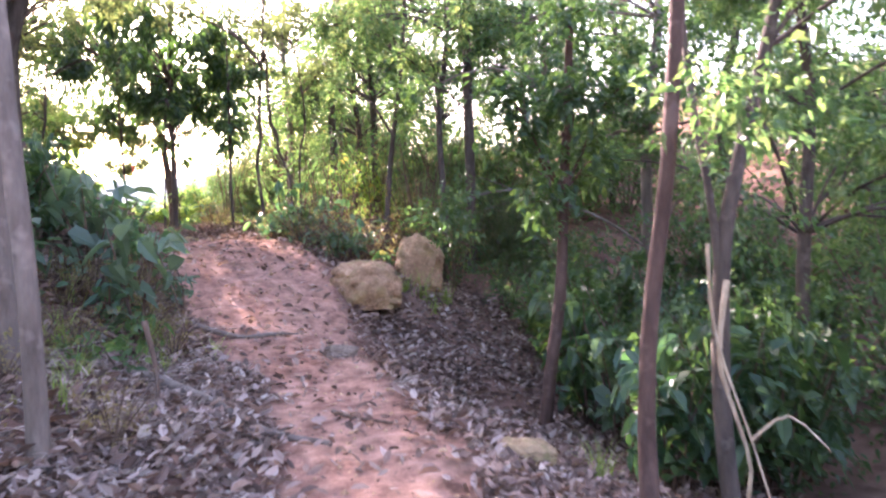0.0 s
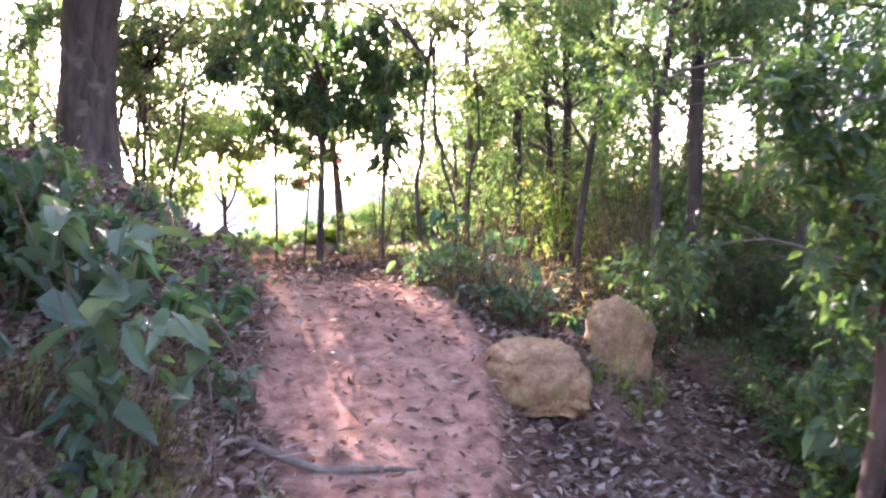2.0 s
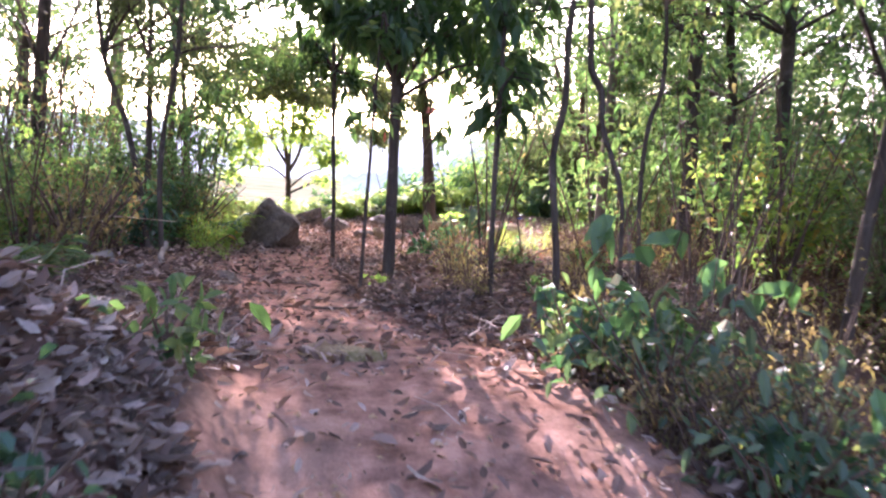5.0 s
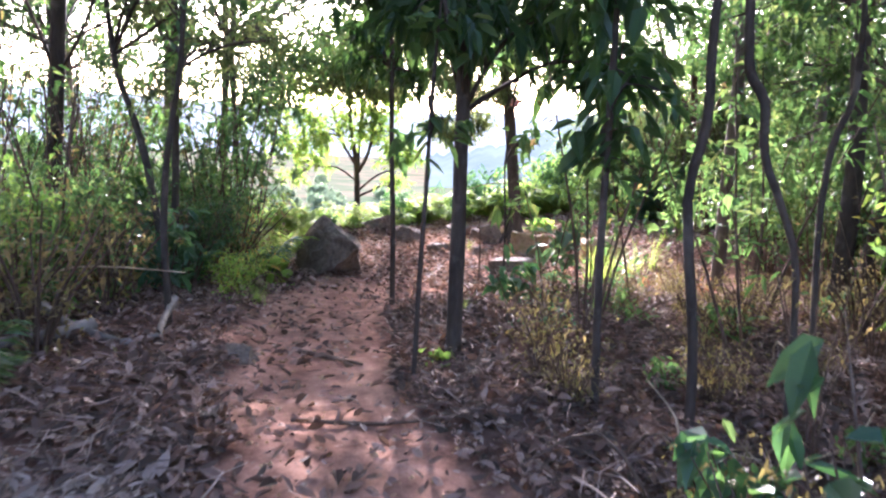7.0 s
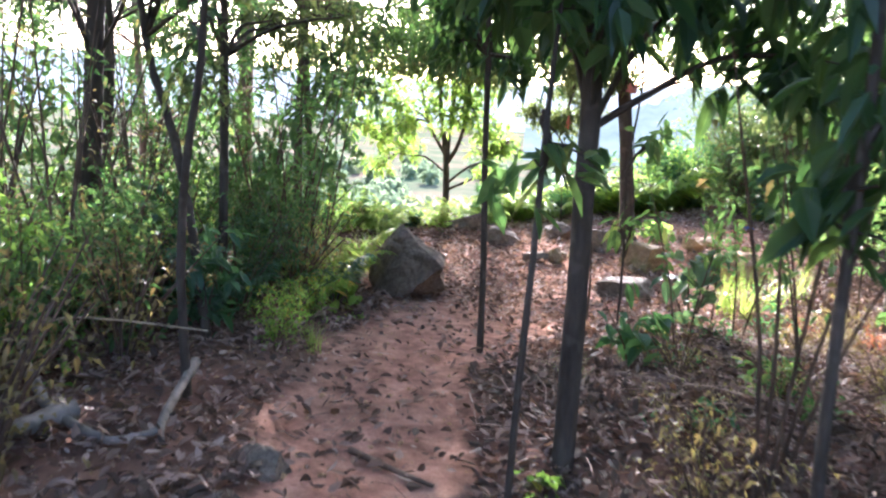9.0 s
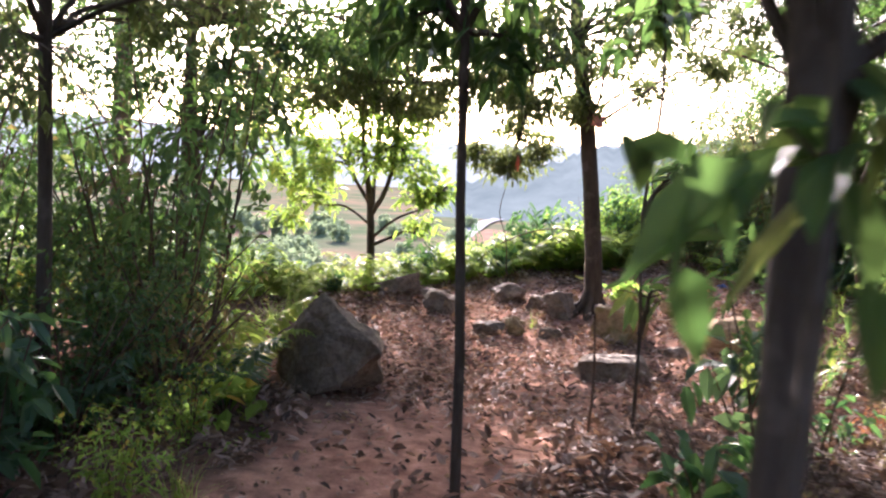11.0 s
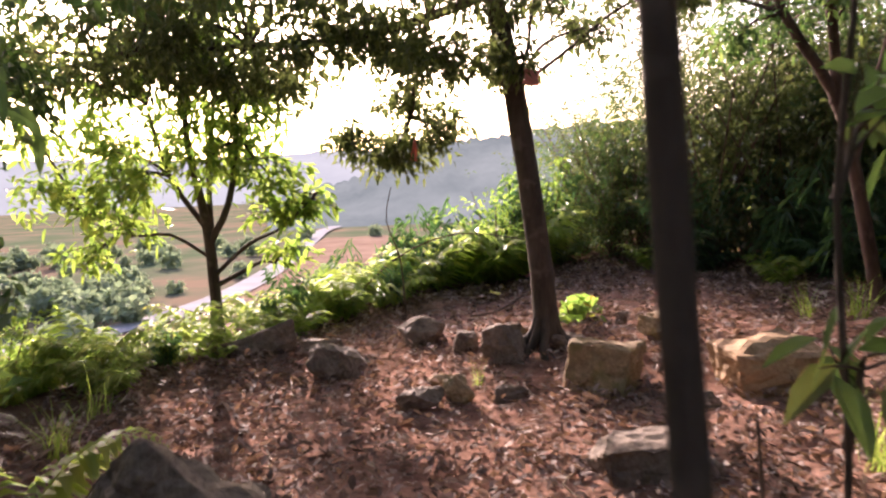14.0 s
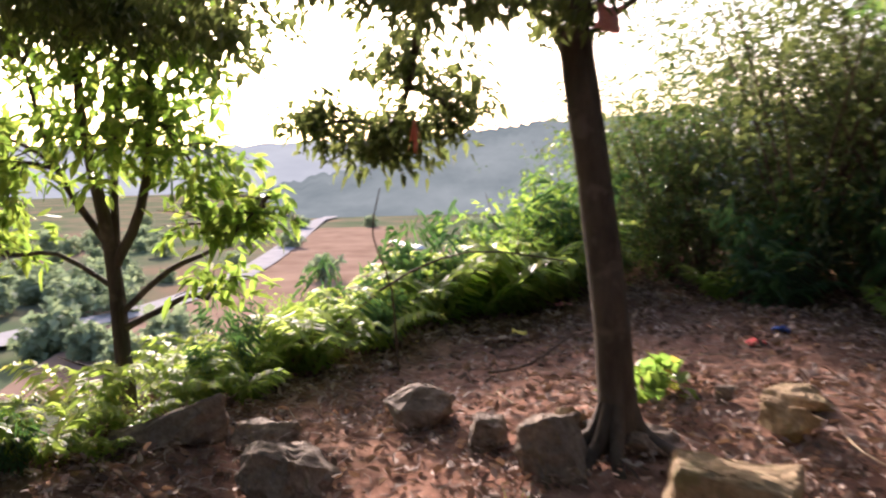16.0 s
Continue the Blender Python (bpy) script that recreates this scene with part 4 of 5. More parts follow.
# forest on both sides, a few kinds planted many times
forest = []
for kind in range(4):
    r2 = np.random.RandomState(60 + kind)
    h = 6.0 + kind * .9
    tops = crown(r2, (0, 0, 3.9), 1.15, .75, 17, 52, 7, .7) + crown(r2, (0, 0, 2.6), .8, .4, 5, 34, 7, .5) if kind < 2 else \
        crown(r2, (0, 0, 5.6), 1.35, 1.1, 26, 56, 7, .8) + crown(r2, (0, 0, 3.2), .9, .5, 6, 36, 7, .55)
    forest.append(tree(40 + kind * 3, -30, up(h, (.02 * (kind - 1), 0), .12, 6, 40 + kind), [.08, .07, .064, .056, .045, .025], tops,
                       (LEAF_GREEN, LEAF_DARK, LEAF_GREEN, LEAF_DARK)[kind], (BARK_DARK, BARK_GREY, BARK_GREY, BARK_DARK)[kind],
                       ("slender forest tree with a loose green crown", "slender forest tree with a dark crown", "grey forest tree with an added sun-blocking green crown", "dark forest tree with an added dense sun-blocking crown")[kind],
                       130 + kind, leaf_len=.085, width=.5, group="forest trees", z=0))
LOW = [(3.2, 8.2), (2.6, 11.2), (4.4, 12.8), (1.9, 14.6), (3.6, 16.8), (.6, 16.6), (-1.2, 16.8), (2.2, 19.4), (.2, 20), (5.6, 9.6), (6.4, 15.2), (4.8, 20.6), (5.4, 6.4), (7.8, 11.5),
       (-6.2, 7.4), (-6.5, 9.3), (-1.8, 19.2), (-2.4, 22.4), (-.6, 23.6), (-1.6, 26.0), (-2.1, 17.6), (-3.3, 19.6), (-10.9, 16.6), (-13.4, 19.0),
       (3.6, -2.2), (-4.2, -1.6), (1.6, -5.0), (-2.8, -5.4), (6.2, 1.6), (-6.4, 1.8)]
# Tall kinds, crowns mostly out of view, added to keep sun off the trail.
HIGH = [(-7.8, 11.2), (-10.6, 14.6), (-11.2, 12.2), (-13.6, 15.4), (-9.8, 10.4), (-9.4, 15.4)]
for k, (x, y) in enumerate(LOW + HIGH):
    src = forest[k % 2 + (2 if k >= len(LOW) else 0)]
    s = 0.85 + 0.3 * RS.rand()
    copy_thing(src, pose(x, y, ground_at(x, y) - .05, RS.normal(0, 1.5), RS.normal(0, 1.5), RS.rand() * 360) @ Matrix.Scale(s, 4))
for src in forest:
    for o in (*src.children_recursive, src):
        bpy.data.objects.remove(o)


# ---- undergrowth ----
def shrub(label, seed, height, spread_r, stems, twigs, per, leaf, leaf_len, width=.45, droop=.35, low=.25, mat=TWIG_BROWN, name="shrub", category="shrub", spray=.2):
    """Stems from one foot, each ending in a spray of twigs and leaves."""
    rs = np.random.RandomState(seed)
    root = base(name, 30, -30, 0, label, category)
    pos, way, size = [], [], []
    for s in range(stems):
        a = 2 * math.pi * (s + rs.rand() * .7) / stems
        h = height * (.65 + .4 * rs.rand())
        r = spread_r * (.35 + .65 * rs.rand())
        top = np.array([math.cos(a) * r, math.sin(a) * r, h])
        line = [(0.02 * math.cos(a), .02 * math.sin(a), -.06), tuple(top * np.array([.3, .3, .4])), tuple(top * np.array([.7, .7, .75])), tuple(top)]
        tubes("stem", [(line, [.012, .009, .006, .003])], mat, root, 4, 0.05, seed + s)
        t = low + (1 - low) * rs.rand(twigs, 1) ** .8
        ends = top * np.c_[t ** 1.3, t ** 1.3, t] + rs.normal(0, spread_r * .26, (twigs, 3)) * np.array([1, 1, .6])
        ends[:, 2] = np.maximum(ends[:, 2], .05)
        out = ends * np.array([1, 1, 0]) + rs.normal(0, .3, (twigs, 3)) + np.array([0, 0, .12])
        out /= np.linalg.norm(out, axis=1)[:, None] + 1e-6
        p = ends[:, None, :] - out[:, None, :] * spray * rs.rand(twigs, per, 1) + rs.normal(0, spray * .15, (twigs, per, 3))
        w = out[:, None, :] + rs.normal(0, .6, (twigs, per, 3))
        pos.append(p.reshape(-1, 3)), way.append(w.reshape(-1, 3)), size.append(leaf_len * (.6 + .7 * rs.rand(twigs * per)))
    V, F = (small_leaves if leaf_len < .09 else leaf_arrays)(np.concatenate(pos), np.concatenate(way), np.concatenate(size), rs, width, droop)
    sheet("foliage", V, F, leaf, root)
    return root


def fern(label, seed, fronds, length, leaf, width=.3):
    rs = np.random.RandomState(seed)
    root = base("fern", 30, -30, 0, label, "fern")
    for k in range(fronds):
        a = 2 * math.pi * (k + rs.rand() * .8) / fronds
        L = length * (.7 + .5 * rs.rand())
        rise = 1.0 + .6 * rs.rand()
        t = np.linspace(0, 1, 25)[:, None]
        d = np.array([math.cos(a), math.sin(a), 0])
        line = d * L * t ** 1.25 * .8 + np.array([0, 0, 1.0]) * L * (rise * t - .55 * rise * t ** 2.6)
        side = np.array([-math.sin(a), math.cos(a), 0])
        q = np.repeat(line[2:], 2, axis=0)
        sgn = np.tile([1.0, -1.0], len(line) - 2)[:, None]
        tt = np.repeat(t[2:], 2, axis=0)
        way = side * sgn + d * .45 + rs.normal(0, .08, q.shape)
        size = (L * width * np.sin(np.pi * (.18 + .8 * tt)) + .01).ravel()
        V, F = small_leaves(q, way, size, rs, .2, .25)
        v2, f2 = tube_arrays(line[::6], [.005, .004, .003, .002, .001], 3)
        sheet("frond", np.concatenate([V, v2]), np.concatenate([F, f2 + len(V)]), leaf, root)
    return root


def grass(label, seed, blades, length, leaf, thick=.012):
    rs = np.random.RandomState(seed)
    root = base("grass_tuft", 30, -30, 0, label, "grass")
    a = rs.rand(blades) * 2 * np.pi
    L = length * (.5 + .7 * rs.rand(blades))
    d = np.stack([np.cos(a), np.sin(a), np.zeros(blades)], 1)
    s = np.stack([-np.sin(a), np.cos(a), np.zeros(blades)], 1)
    bend = (.25 + .7 * rs.rand(blades))[:, None]
    f0 = rs.normal(0, .04, (blades, 3)) * np.array([1, 1, 0])
    V = []
    for t in (0, .35, .7, 1):
        c = f0 + d * (L[:, None] * bend * t ** 1.8) + np.array([0, 0, 1.0]) * (L[:, None] * (t - .45 * bend * t ** 2.2)) - np.array([0, 0, .03])
        w = thick * (1 - t * .93)
        V += [c + s * w / 2, c - s * w / 2]
    V = np.stack(V, 1).reshape(-1, 3)
    o = np.arange(blades)[:, None] * 8
    F = np.concatenate([o + np.array([[0, 1, 3, 2]]), o + np.array([[2, 3, 5, 4]]), o + np.array([[4, 5, 7, 6]])])
    tagged(sheet("grass_clump", V, F, leaf, root), kind="stuff")
    return root


BROAD = [shrub("broad-leaved green shrub in the undergrowth", 200 + k, 1.15, .55, 6, 9, 4, (LEAF_BLUE, LEAF_DARK)[k], .15, .55, .45) for k in range(2)]
DENSE = [shrub("dense green bush with small leaves", 210 + k, 1.3, .7, 8, 26, 7, (LEAF_GREEN, LEAF_DARK, LEAF_GREEN)[k], .065, .42, .3, .15) for k in range(3)]
SUNNY = [shrub("yellow-green sunlit bush in the thicket", 220 + k, 1.25, .65, 7, 20, 6, LEAF_YELLOW, .085, .4, .3, .15) for k in range(2)]
DRY = [shrub("dry brown twiggy shrub among fallen leaves", 230 + k, .8, .6, 11, 9, 4, LEAF_STRAW, .06, .35, .4, .1, TWIG_BROWN) for k in range(2)]
LARGE = [shrub("large-leaved plant with drooping cool green leaves", 240 + k, .75, .4, 5, 3, 3, LEAF_BLUE, .2, .6, .5, .4, name="leafy_plant", category="plant") for k in range(2)]
HEART = shrub("young plant with bright heart-shaped leaves", 250, .3, .2, 5, 3, 2, LEAF_YELLOW, .14, .8, .3, .5, name="leafy_plant", category="plant")
FERN = [fern("bright green fern clump at the rim", 260 + k, 9, .75, LEAF_FERN) for k in range(2)]
DFERN = [fern("green fern clump in the shade", 270 + k, 9, .8, (LEAF_BLUE, LEAF_GREEN)[k], .36) for k in range(2)]
GRASS = [grass("tuft of long green grass blades", 280, 34, .45, LEAF_GRASS), grass("tuft of long green grass blades", 281, 26, .6, LEAF_GRASS)]
THIN = shrub("thin upright sapling with sparse leaves", 290, 2.6, .5, 2, 16, 4, LEAF_GREEN, .1, .42, .4, .35, name="sapling", category="sapling")
BLADE = shrub("drooping bush with long narrow leaves", 297, 1.4, .6, 7, 11, 5, LEAF_BLUE, .22, .13, .8, .3)
BARE = [shrub("tangle of bare upright stems with few leaves", 298 + k, 2.3, .75, 5, 3, 2, LEAF_STRAW, .07, .4, .4, .5, name="bare_stems", category="shrub") for k in range(2)]
HERB = [shrub("low green herb on the forest floor", 295 + k, .32, .25, 5, 5, 3, (LEAF_GREEN, LEAF_BLUE)[k], .09, .5, .35, .3, name="herb", category="herb") for k in range(2)]
TALLLEAF = shrub("tall plant with very large soft green leaves", 301, 1.1, .34, 5, 4, 3, LEAF_SOFT, .2, .66, .45, .35, name="leafy_plant", category="plant")
SPARSE = shrub("tall thin plant with a few large cool green leaves", 309, 1.15, .4, 3, 3, 2, LEAF_BLUE, .19, .45, .45, .5, name="leafy_plant", category="plant")
RUSTY = shrub("small dead shrub with rust-red dry leaves", 307, .5, .35, 6, 7, 4, LEAF_RUST, .07, .4, .4, .3)
PALEBUSH = [shrub("low bush with pale green and yellowing leaves", 303 + k, .7, .6, 9, 5, 3, LEAF_GREYISH, .105, .4, .25, .4, name="leafy_bush", category="bush") for k in range(2)]
TALLBUSH = [shrub("tall dense bush with fine leaves", 310 + k, 2.9, 1.35, 13, 46, 7, (LEAF_BOUGH, LEAF_DARK)[k], .075, .4, .35, .1, spray=.26) for k in range(2)]
SAMPLES = TALLBUSH + [TALLLEAF, RUSTY, SPARSE] + PALEBUSH + BROAD + DENSE + SUNNY + DRY + LARGE + [HEART] + FERN + DFERN + GRASS + [THIN, BLADE] + BARE + HERB


WALKED = dense([(eye[0], eye[1], 0) for _, eye, _, _ in PATH], 200)
REACH = {}
for src in SAMPLES:
    co = [v.co for o in src.children_recursive for v in o.data.vertices]
    REACH[src.name] = float(np.quantile([math.hypot(c.x, c.y) for c in co], .97))


def plant(src, x, y, s=1.0, group="", sink=0.02, tilt=0):
    gap = np.hypot(WALKED[:, 0] - x, WALKED[:, 1] - y).min()
    if gap < REACH[src.name] * s + .3 and src.name.split(".")[0] not in ("grass_tuft",):
        return None
    ob = copy_thing(src, pose(x, y, ground_at(x, y) - sink, RS.normal(0, 4) + tilt, RS.normal(0, 4), RS.rand() * 360) @ Matrix.Scale(s, 4))
    return tagged(ob, group=group) if group else ob



def mass(name, label, spots):
    """Many bushes grown into one another, too many and too far to tell apart: one mesh."""
    root = base(name, *spots[0][1:3], ground_at(*spots[0][1:3]), label, "bush", kind="stuff")
    for kind in ("foliage", "stem"):
        vs, fs, o, mat = [], [], 0, None
        for src, x, y, s in spots:
            m = pose(x, y, ground_at(x, y) - .02, RS.normal(0, 4), RS.normal(0, 4), RS.rand() * 360) @ Matrix.Scale(s, 4)
            A = np.array(m)
            for ch in src.children:
                if not ch.name.startswith(kind):
                    continue
                me = ch.data
                co, li = np.empty(len(me.vertices) * 3, np.float32), np.empty(len(me.loops), np.int32)
                me.vertices.foreach_get("co", co)
                me.loops.foreach_get("vertex_index", li)
                vs.append(co.reshape(-1, 3) @ A[:3, :3].T + A[:3, 3] - np.array(root.location))
                fs.append(li.reshape(-1, 4) + o)
                o += len(me.vertices)
                mat = me.materials[0]
        tagged(sheet("foliage_mass" if kind == "foliage" else "stem_work", np.concatenate(vs), np.concatenate(fs), mat, root), kind="stuff")
    return root


def clear_of_walk(x, y, gap):
    d = np.hypot(CENTRE[:, 0] - x, CENTRE[:, 1] - y)
    return d.min() > gap


def strew(kinds, n, xr, yr, gap, lo, hi, group, ok=None):
    """Plant kinds at random inside a stretch of the plan, off the trail."""
    made = tries = 0
    while made < n and tries < n * 40:
        tries += 1
        x, y = xr[0] + RS.rand() * (xr[1] - xr[0]), yr[0] + RS.rand() * (yr[1] - yr[0])
        if clear_of_walk(x, y, gap) and (ok is None or ok(x, y)):
            plant(kinds[RS.randint(len(kinds))], x, y, lo + (hi - lo) * RS.rand(), group)
            made += 1


def side_of(x, y):
    return nearest(CENTRE, np.array([x]), np.array([y]))[0][0]


def inland(x, y):
    return nearest(EDGE, np.array([x]), np.array([y]))[0][0]


UG = "undergrowth"
right_side = lambda x, y: side_of(x, y) > 0
left_side = lambda x, y: side_of(x, y) < 0 and inland(x, y) > .2
# the leafy hollow on the near side of the boulders
# Mostly dark-leaved kinds: the hollow's shade is put into the leaf colour.
strew([BROAD[1], BROAD[1], BROAD[1], BROAD[0]], 30, (1.2, 4.2), (6.9, 11.5), 1.9, .8, 1.3, UG, right_side)
strew([DENSE[1]], 12, (1.7, 4.8), (7, 13), 2.0, .9, 1.5, UG, right_side)
strew(DENSE + DFERN, 10, (.6, 2.2), (10.5, 14), 1.6, .5, .9, UG, right_side)
# thicket across from the crest
strew([DENSE[1]] + DRY + DRY + BARE, 30, (-2.4, 2.2), (12.2, 17), 1.7, .6, 1.1, UG, right_side)
strew([DENSE[0], DENSE[2], SUNNY[0]], 9, (-2.4, .5), (15.5, 20), 2.8, .9, 1.3, UG, right_side)
strew(DRY, 22, (-4.6, -1.2), (12.2, 19), 1.0, .35, .6, UG, right_side)
strew(HERB, 12, (-4.8, -2), (12.4, 18.5), .9, .6, 1.0, UG, right_side)
strew([TALLBUSH[0], TALLBUSH[0], TALLBUSH[1]], 9, (-.7, 1.8), (12.8, 15.8), 2.2, .36, .55, UG, right_side)
strew([THIN], 12, (-3.9, .5), (13.8, 20), 1.6, .7, 1.1, UG, right_side)
strew(BARE, 26, (-3.6, 1.5), (12.6, 18), 1.3, .5, 1.1, UG, right_side)
strew(DRY, 12, (-4.6, -2.0), (12.8, 16.5), .95, .35, .7, UG, right_side)
# left of the start and up the bank
strew(BROAD, 5, (-4.6, -2.9), (7.6, 8.8), 1.7, .5, .8, UG, left_side)
strew(DENSE + BROAD, 16, (-7, -3.7), (3, 9), 2.4, .8, 1.3, UG, left_side)
strew(DRY, 12, (-3.2, -1.5), (4.4, 8), .95, .35, .6, UG, left_side)
strew(HERB, 14, (-5, -2.2), (4, 13), 1.0, .7, 1.2, UG, left_side)
# left thicket between bank and clearing
strew([DENSE[0], DENSE[2]], 10, (-10, -6.2), (12.0, 17.4), 1.8, .5, .85, UG, left_side)
strew(DRY, 18, (-9, -6), (12.2, 16.4), 1.4, .7, 1.2, UG, left_side)
strew(SUNNY + DRY + DRY, 18, (-12.5, -7.4), (13, 18), 2.2, .7, 1.2, UG, left_side)
strew([THIN], 14, (-11.5, -6), (12.2, 17), 1.5, .8, 1.2, UG, left_side)
strew(HERB + DFERN, 26, (-8.5, -5), (11.8, 16.8), 1.1, .5, .9, UG, lambda x, y: left_side(x, y) and math.hypot(x + 6.7, y - 13.2) > 1.0)
strew(BARE, 20, (-10, -6.2), (12.2, 17), 1.6, .7, 1.2, UG, left_side)
# ferns along the rim
lo_i, hi_i = np.abs(EDGE[:, 1] - 17.8).argmin(), np.abs(EDGE[:, 1] - 27.2).argmin()
for k in range(60):
    t = k / 59
    i = int(lo_i + (hi_i - lo_i) * t)
    big = np.interp(EDGE[i, 1], [18, 20.5, 21.5, 22.5, 23.5, 25, 27], [.8, .62, .45, .62, .9, 1.25, 1.4])
    for w in range(2 if EDGE[i, 1] < 25.5 else 1):
        x, y = EDGE[i, 0] + RS.normal(-.3, .28), EDGE[i, 1] + RS.normal(.2, .28)
        if inland(x, y) < .15:
            pick = RS.rand()
            plant(FERN[(k + w) % 2] if pick < .62 else (GRASS[k % 2] if pick < .75 else (SUNNY[k % 2] if pick < .9 else BLADE)), x, y,
                  big * (.55 + .75 * RS.rand()) * (1 if pick < .75 else .55), "ferns along the rim")
for k in range(24):
    i = int(lo_i - 6 + (hi_i - lo_i + 10) * k / 23)
    s = .4 if 20 < EDGE[i, 1] < 26 else .85
    plant((SUNNY + FERN + FERN)[RS.randint(6)], EDGE[i, 0] - .9 + RS.normal(0, .4), EDGE[i, 1] + .7 + RS.normal(0, .4), s * (.8 + .4 * RS.rand()), "bushes below the rim")
# the dark tall thicket behind the clearing
for pick, say in ((0, "tall green thicket grown together behind the clearing"), (1, "tall dark thicket grown together behind the clearing")):
    grown = []
    for k in range(20 if pick == 0 else 18):
        t = RS.rand()
        grown.append((TALLBUSH[pick], -7.0 + 5.2 * t + RS.normal(0, .35), 26.7 - 2.5 * t + abs(RS.normal(0, 1.0)), .5 + .62 * RS.rand() * (.4 + t)))
    mass("thicket", say, grown)
for k in range(12):
    t = .25 + .75 * RS.rand()
    plant(BLADE, -7.0 + 5.0 * t + RS.normal(0, .2), 25.9 - 2.5 * t + RS.normal(0, .2), .5 + .45 * RS.rand(), "drooping bushes under the thicket")
for k in range(12):
    t = RS.rand()
    plant((DFERN + DFERN + FERN)[RS.randint(6)], -7.2 + 5.0 * t + RS.normal(0, .2), 25.9 - 2.5 * t + RS.normal(0, .2), .5 + .35 * RS.rand(), "ferns under the thicket")
mass("thicket", "tall olive-green thicket rising behind the clearing", [(TALLBUSH[0], -5.6 + 4.2 * RS.rand(), 24.9 + 1.9 * RS.rand(), 1.0 + .3 * RS.rand()) for _ in range(12)])
mass("thicket", "dense green thicket beside the clearing", [(DENSE[0], -3.2 + 3 * RS.rand(), 20 + 4 * RS.rand(), 1.0 + .8 * RS.rand()) for _ in range(16)])
mass("thicket", "dense green thicket deep in the forest", [(DENSE[2], 5 * RS.rand(), 14.5 + 7 * RS.rand(), 1.3 + .7 * RS.rand()) for _ in range(16)])
mass("thicket", "dense green thicket up the hillside", [(DENSE[0], 4.5 + 4.5 * RS.rand(), 6 + 14 * RS.rand(), 1.3 + .9 * RS.rand()) for _ in range(20)])
mass("thicket", "dense dark thicket behind the left bank", [(DENSE[1], -9.5 + 4 * RS.rand(), 5 + 6.5 * RS.rand(), 1.1 + .7 * RS.rand()) for _ in range(14)])
mass("thicket", "dense green thicket down the slope", [(DENSE[0], -13.5 + 3.5 * RS.rand(), 12 + 5 * RS.rand(), .8 + .5 * RS.rand()) for _ in range(12)])
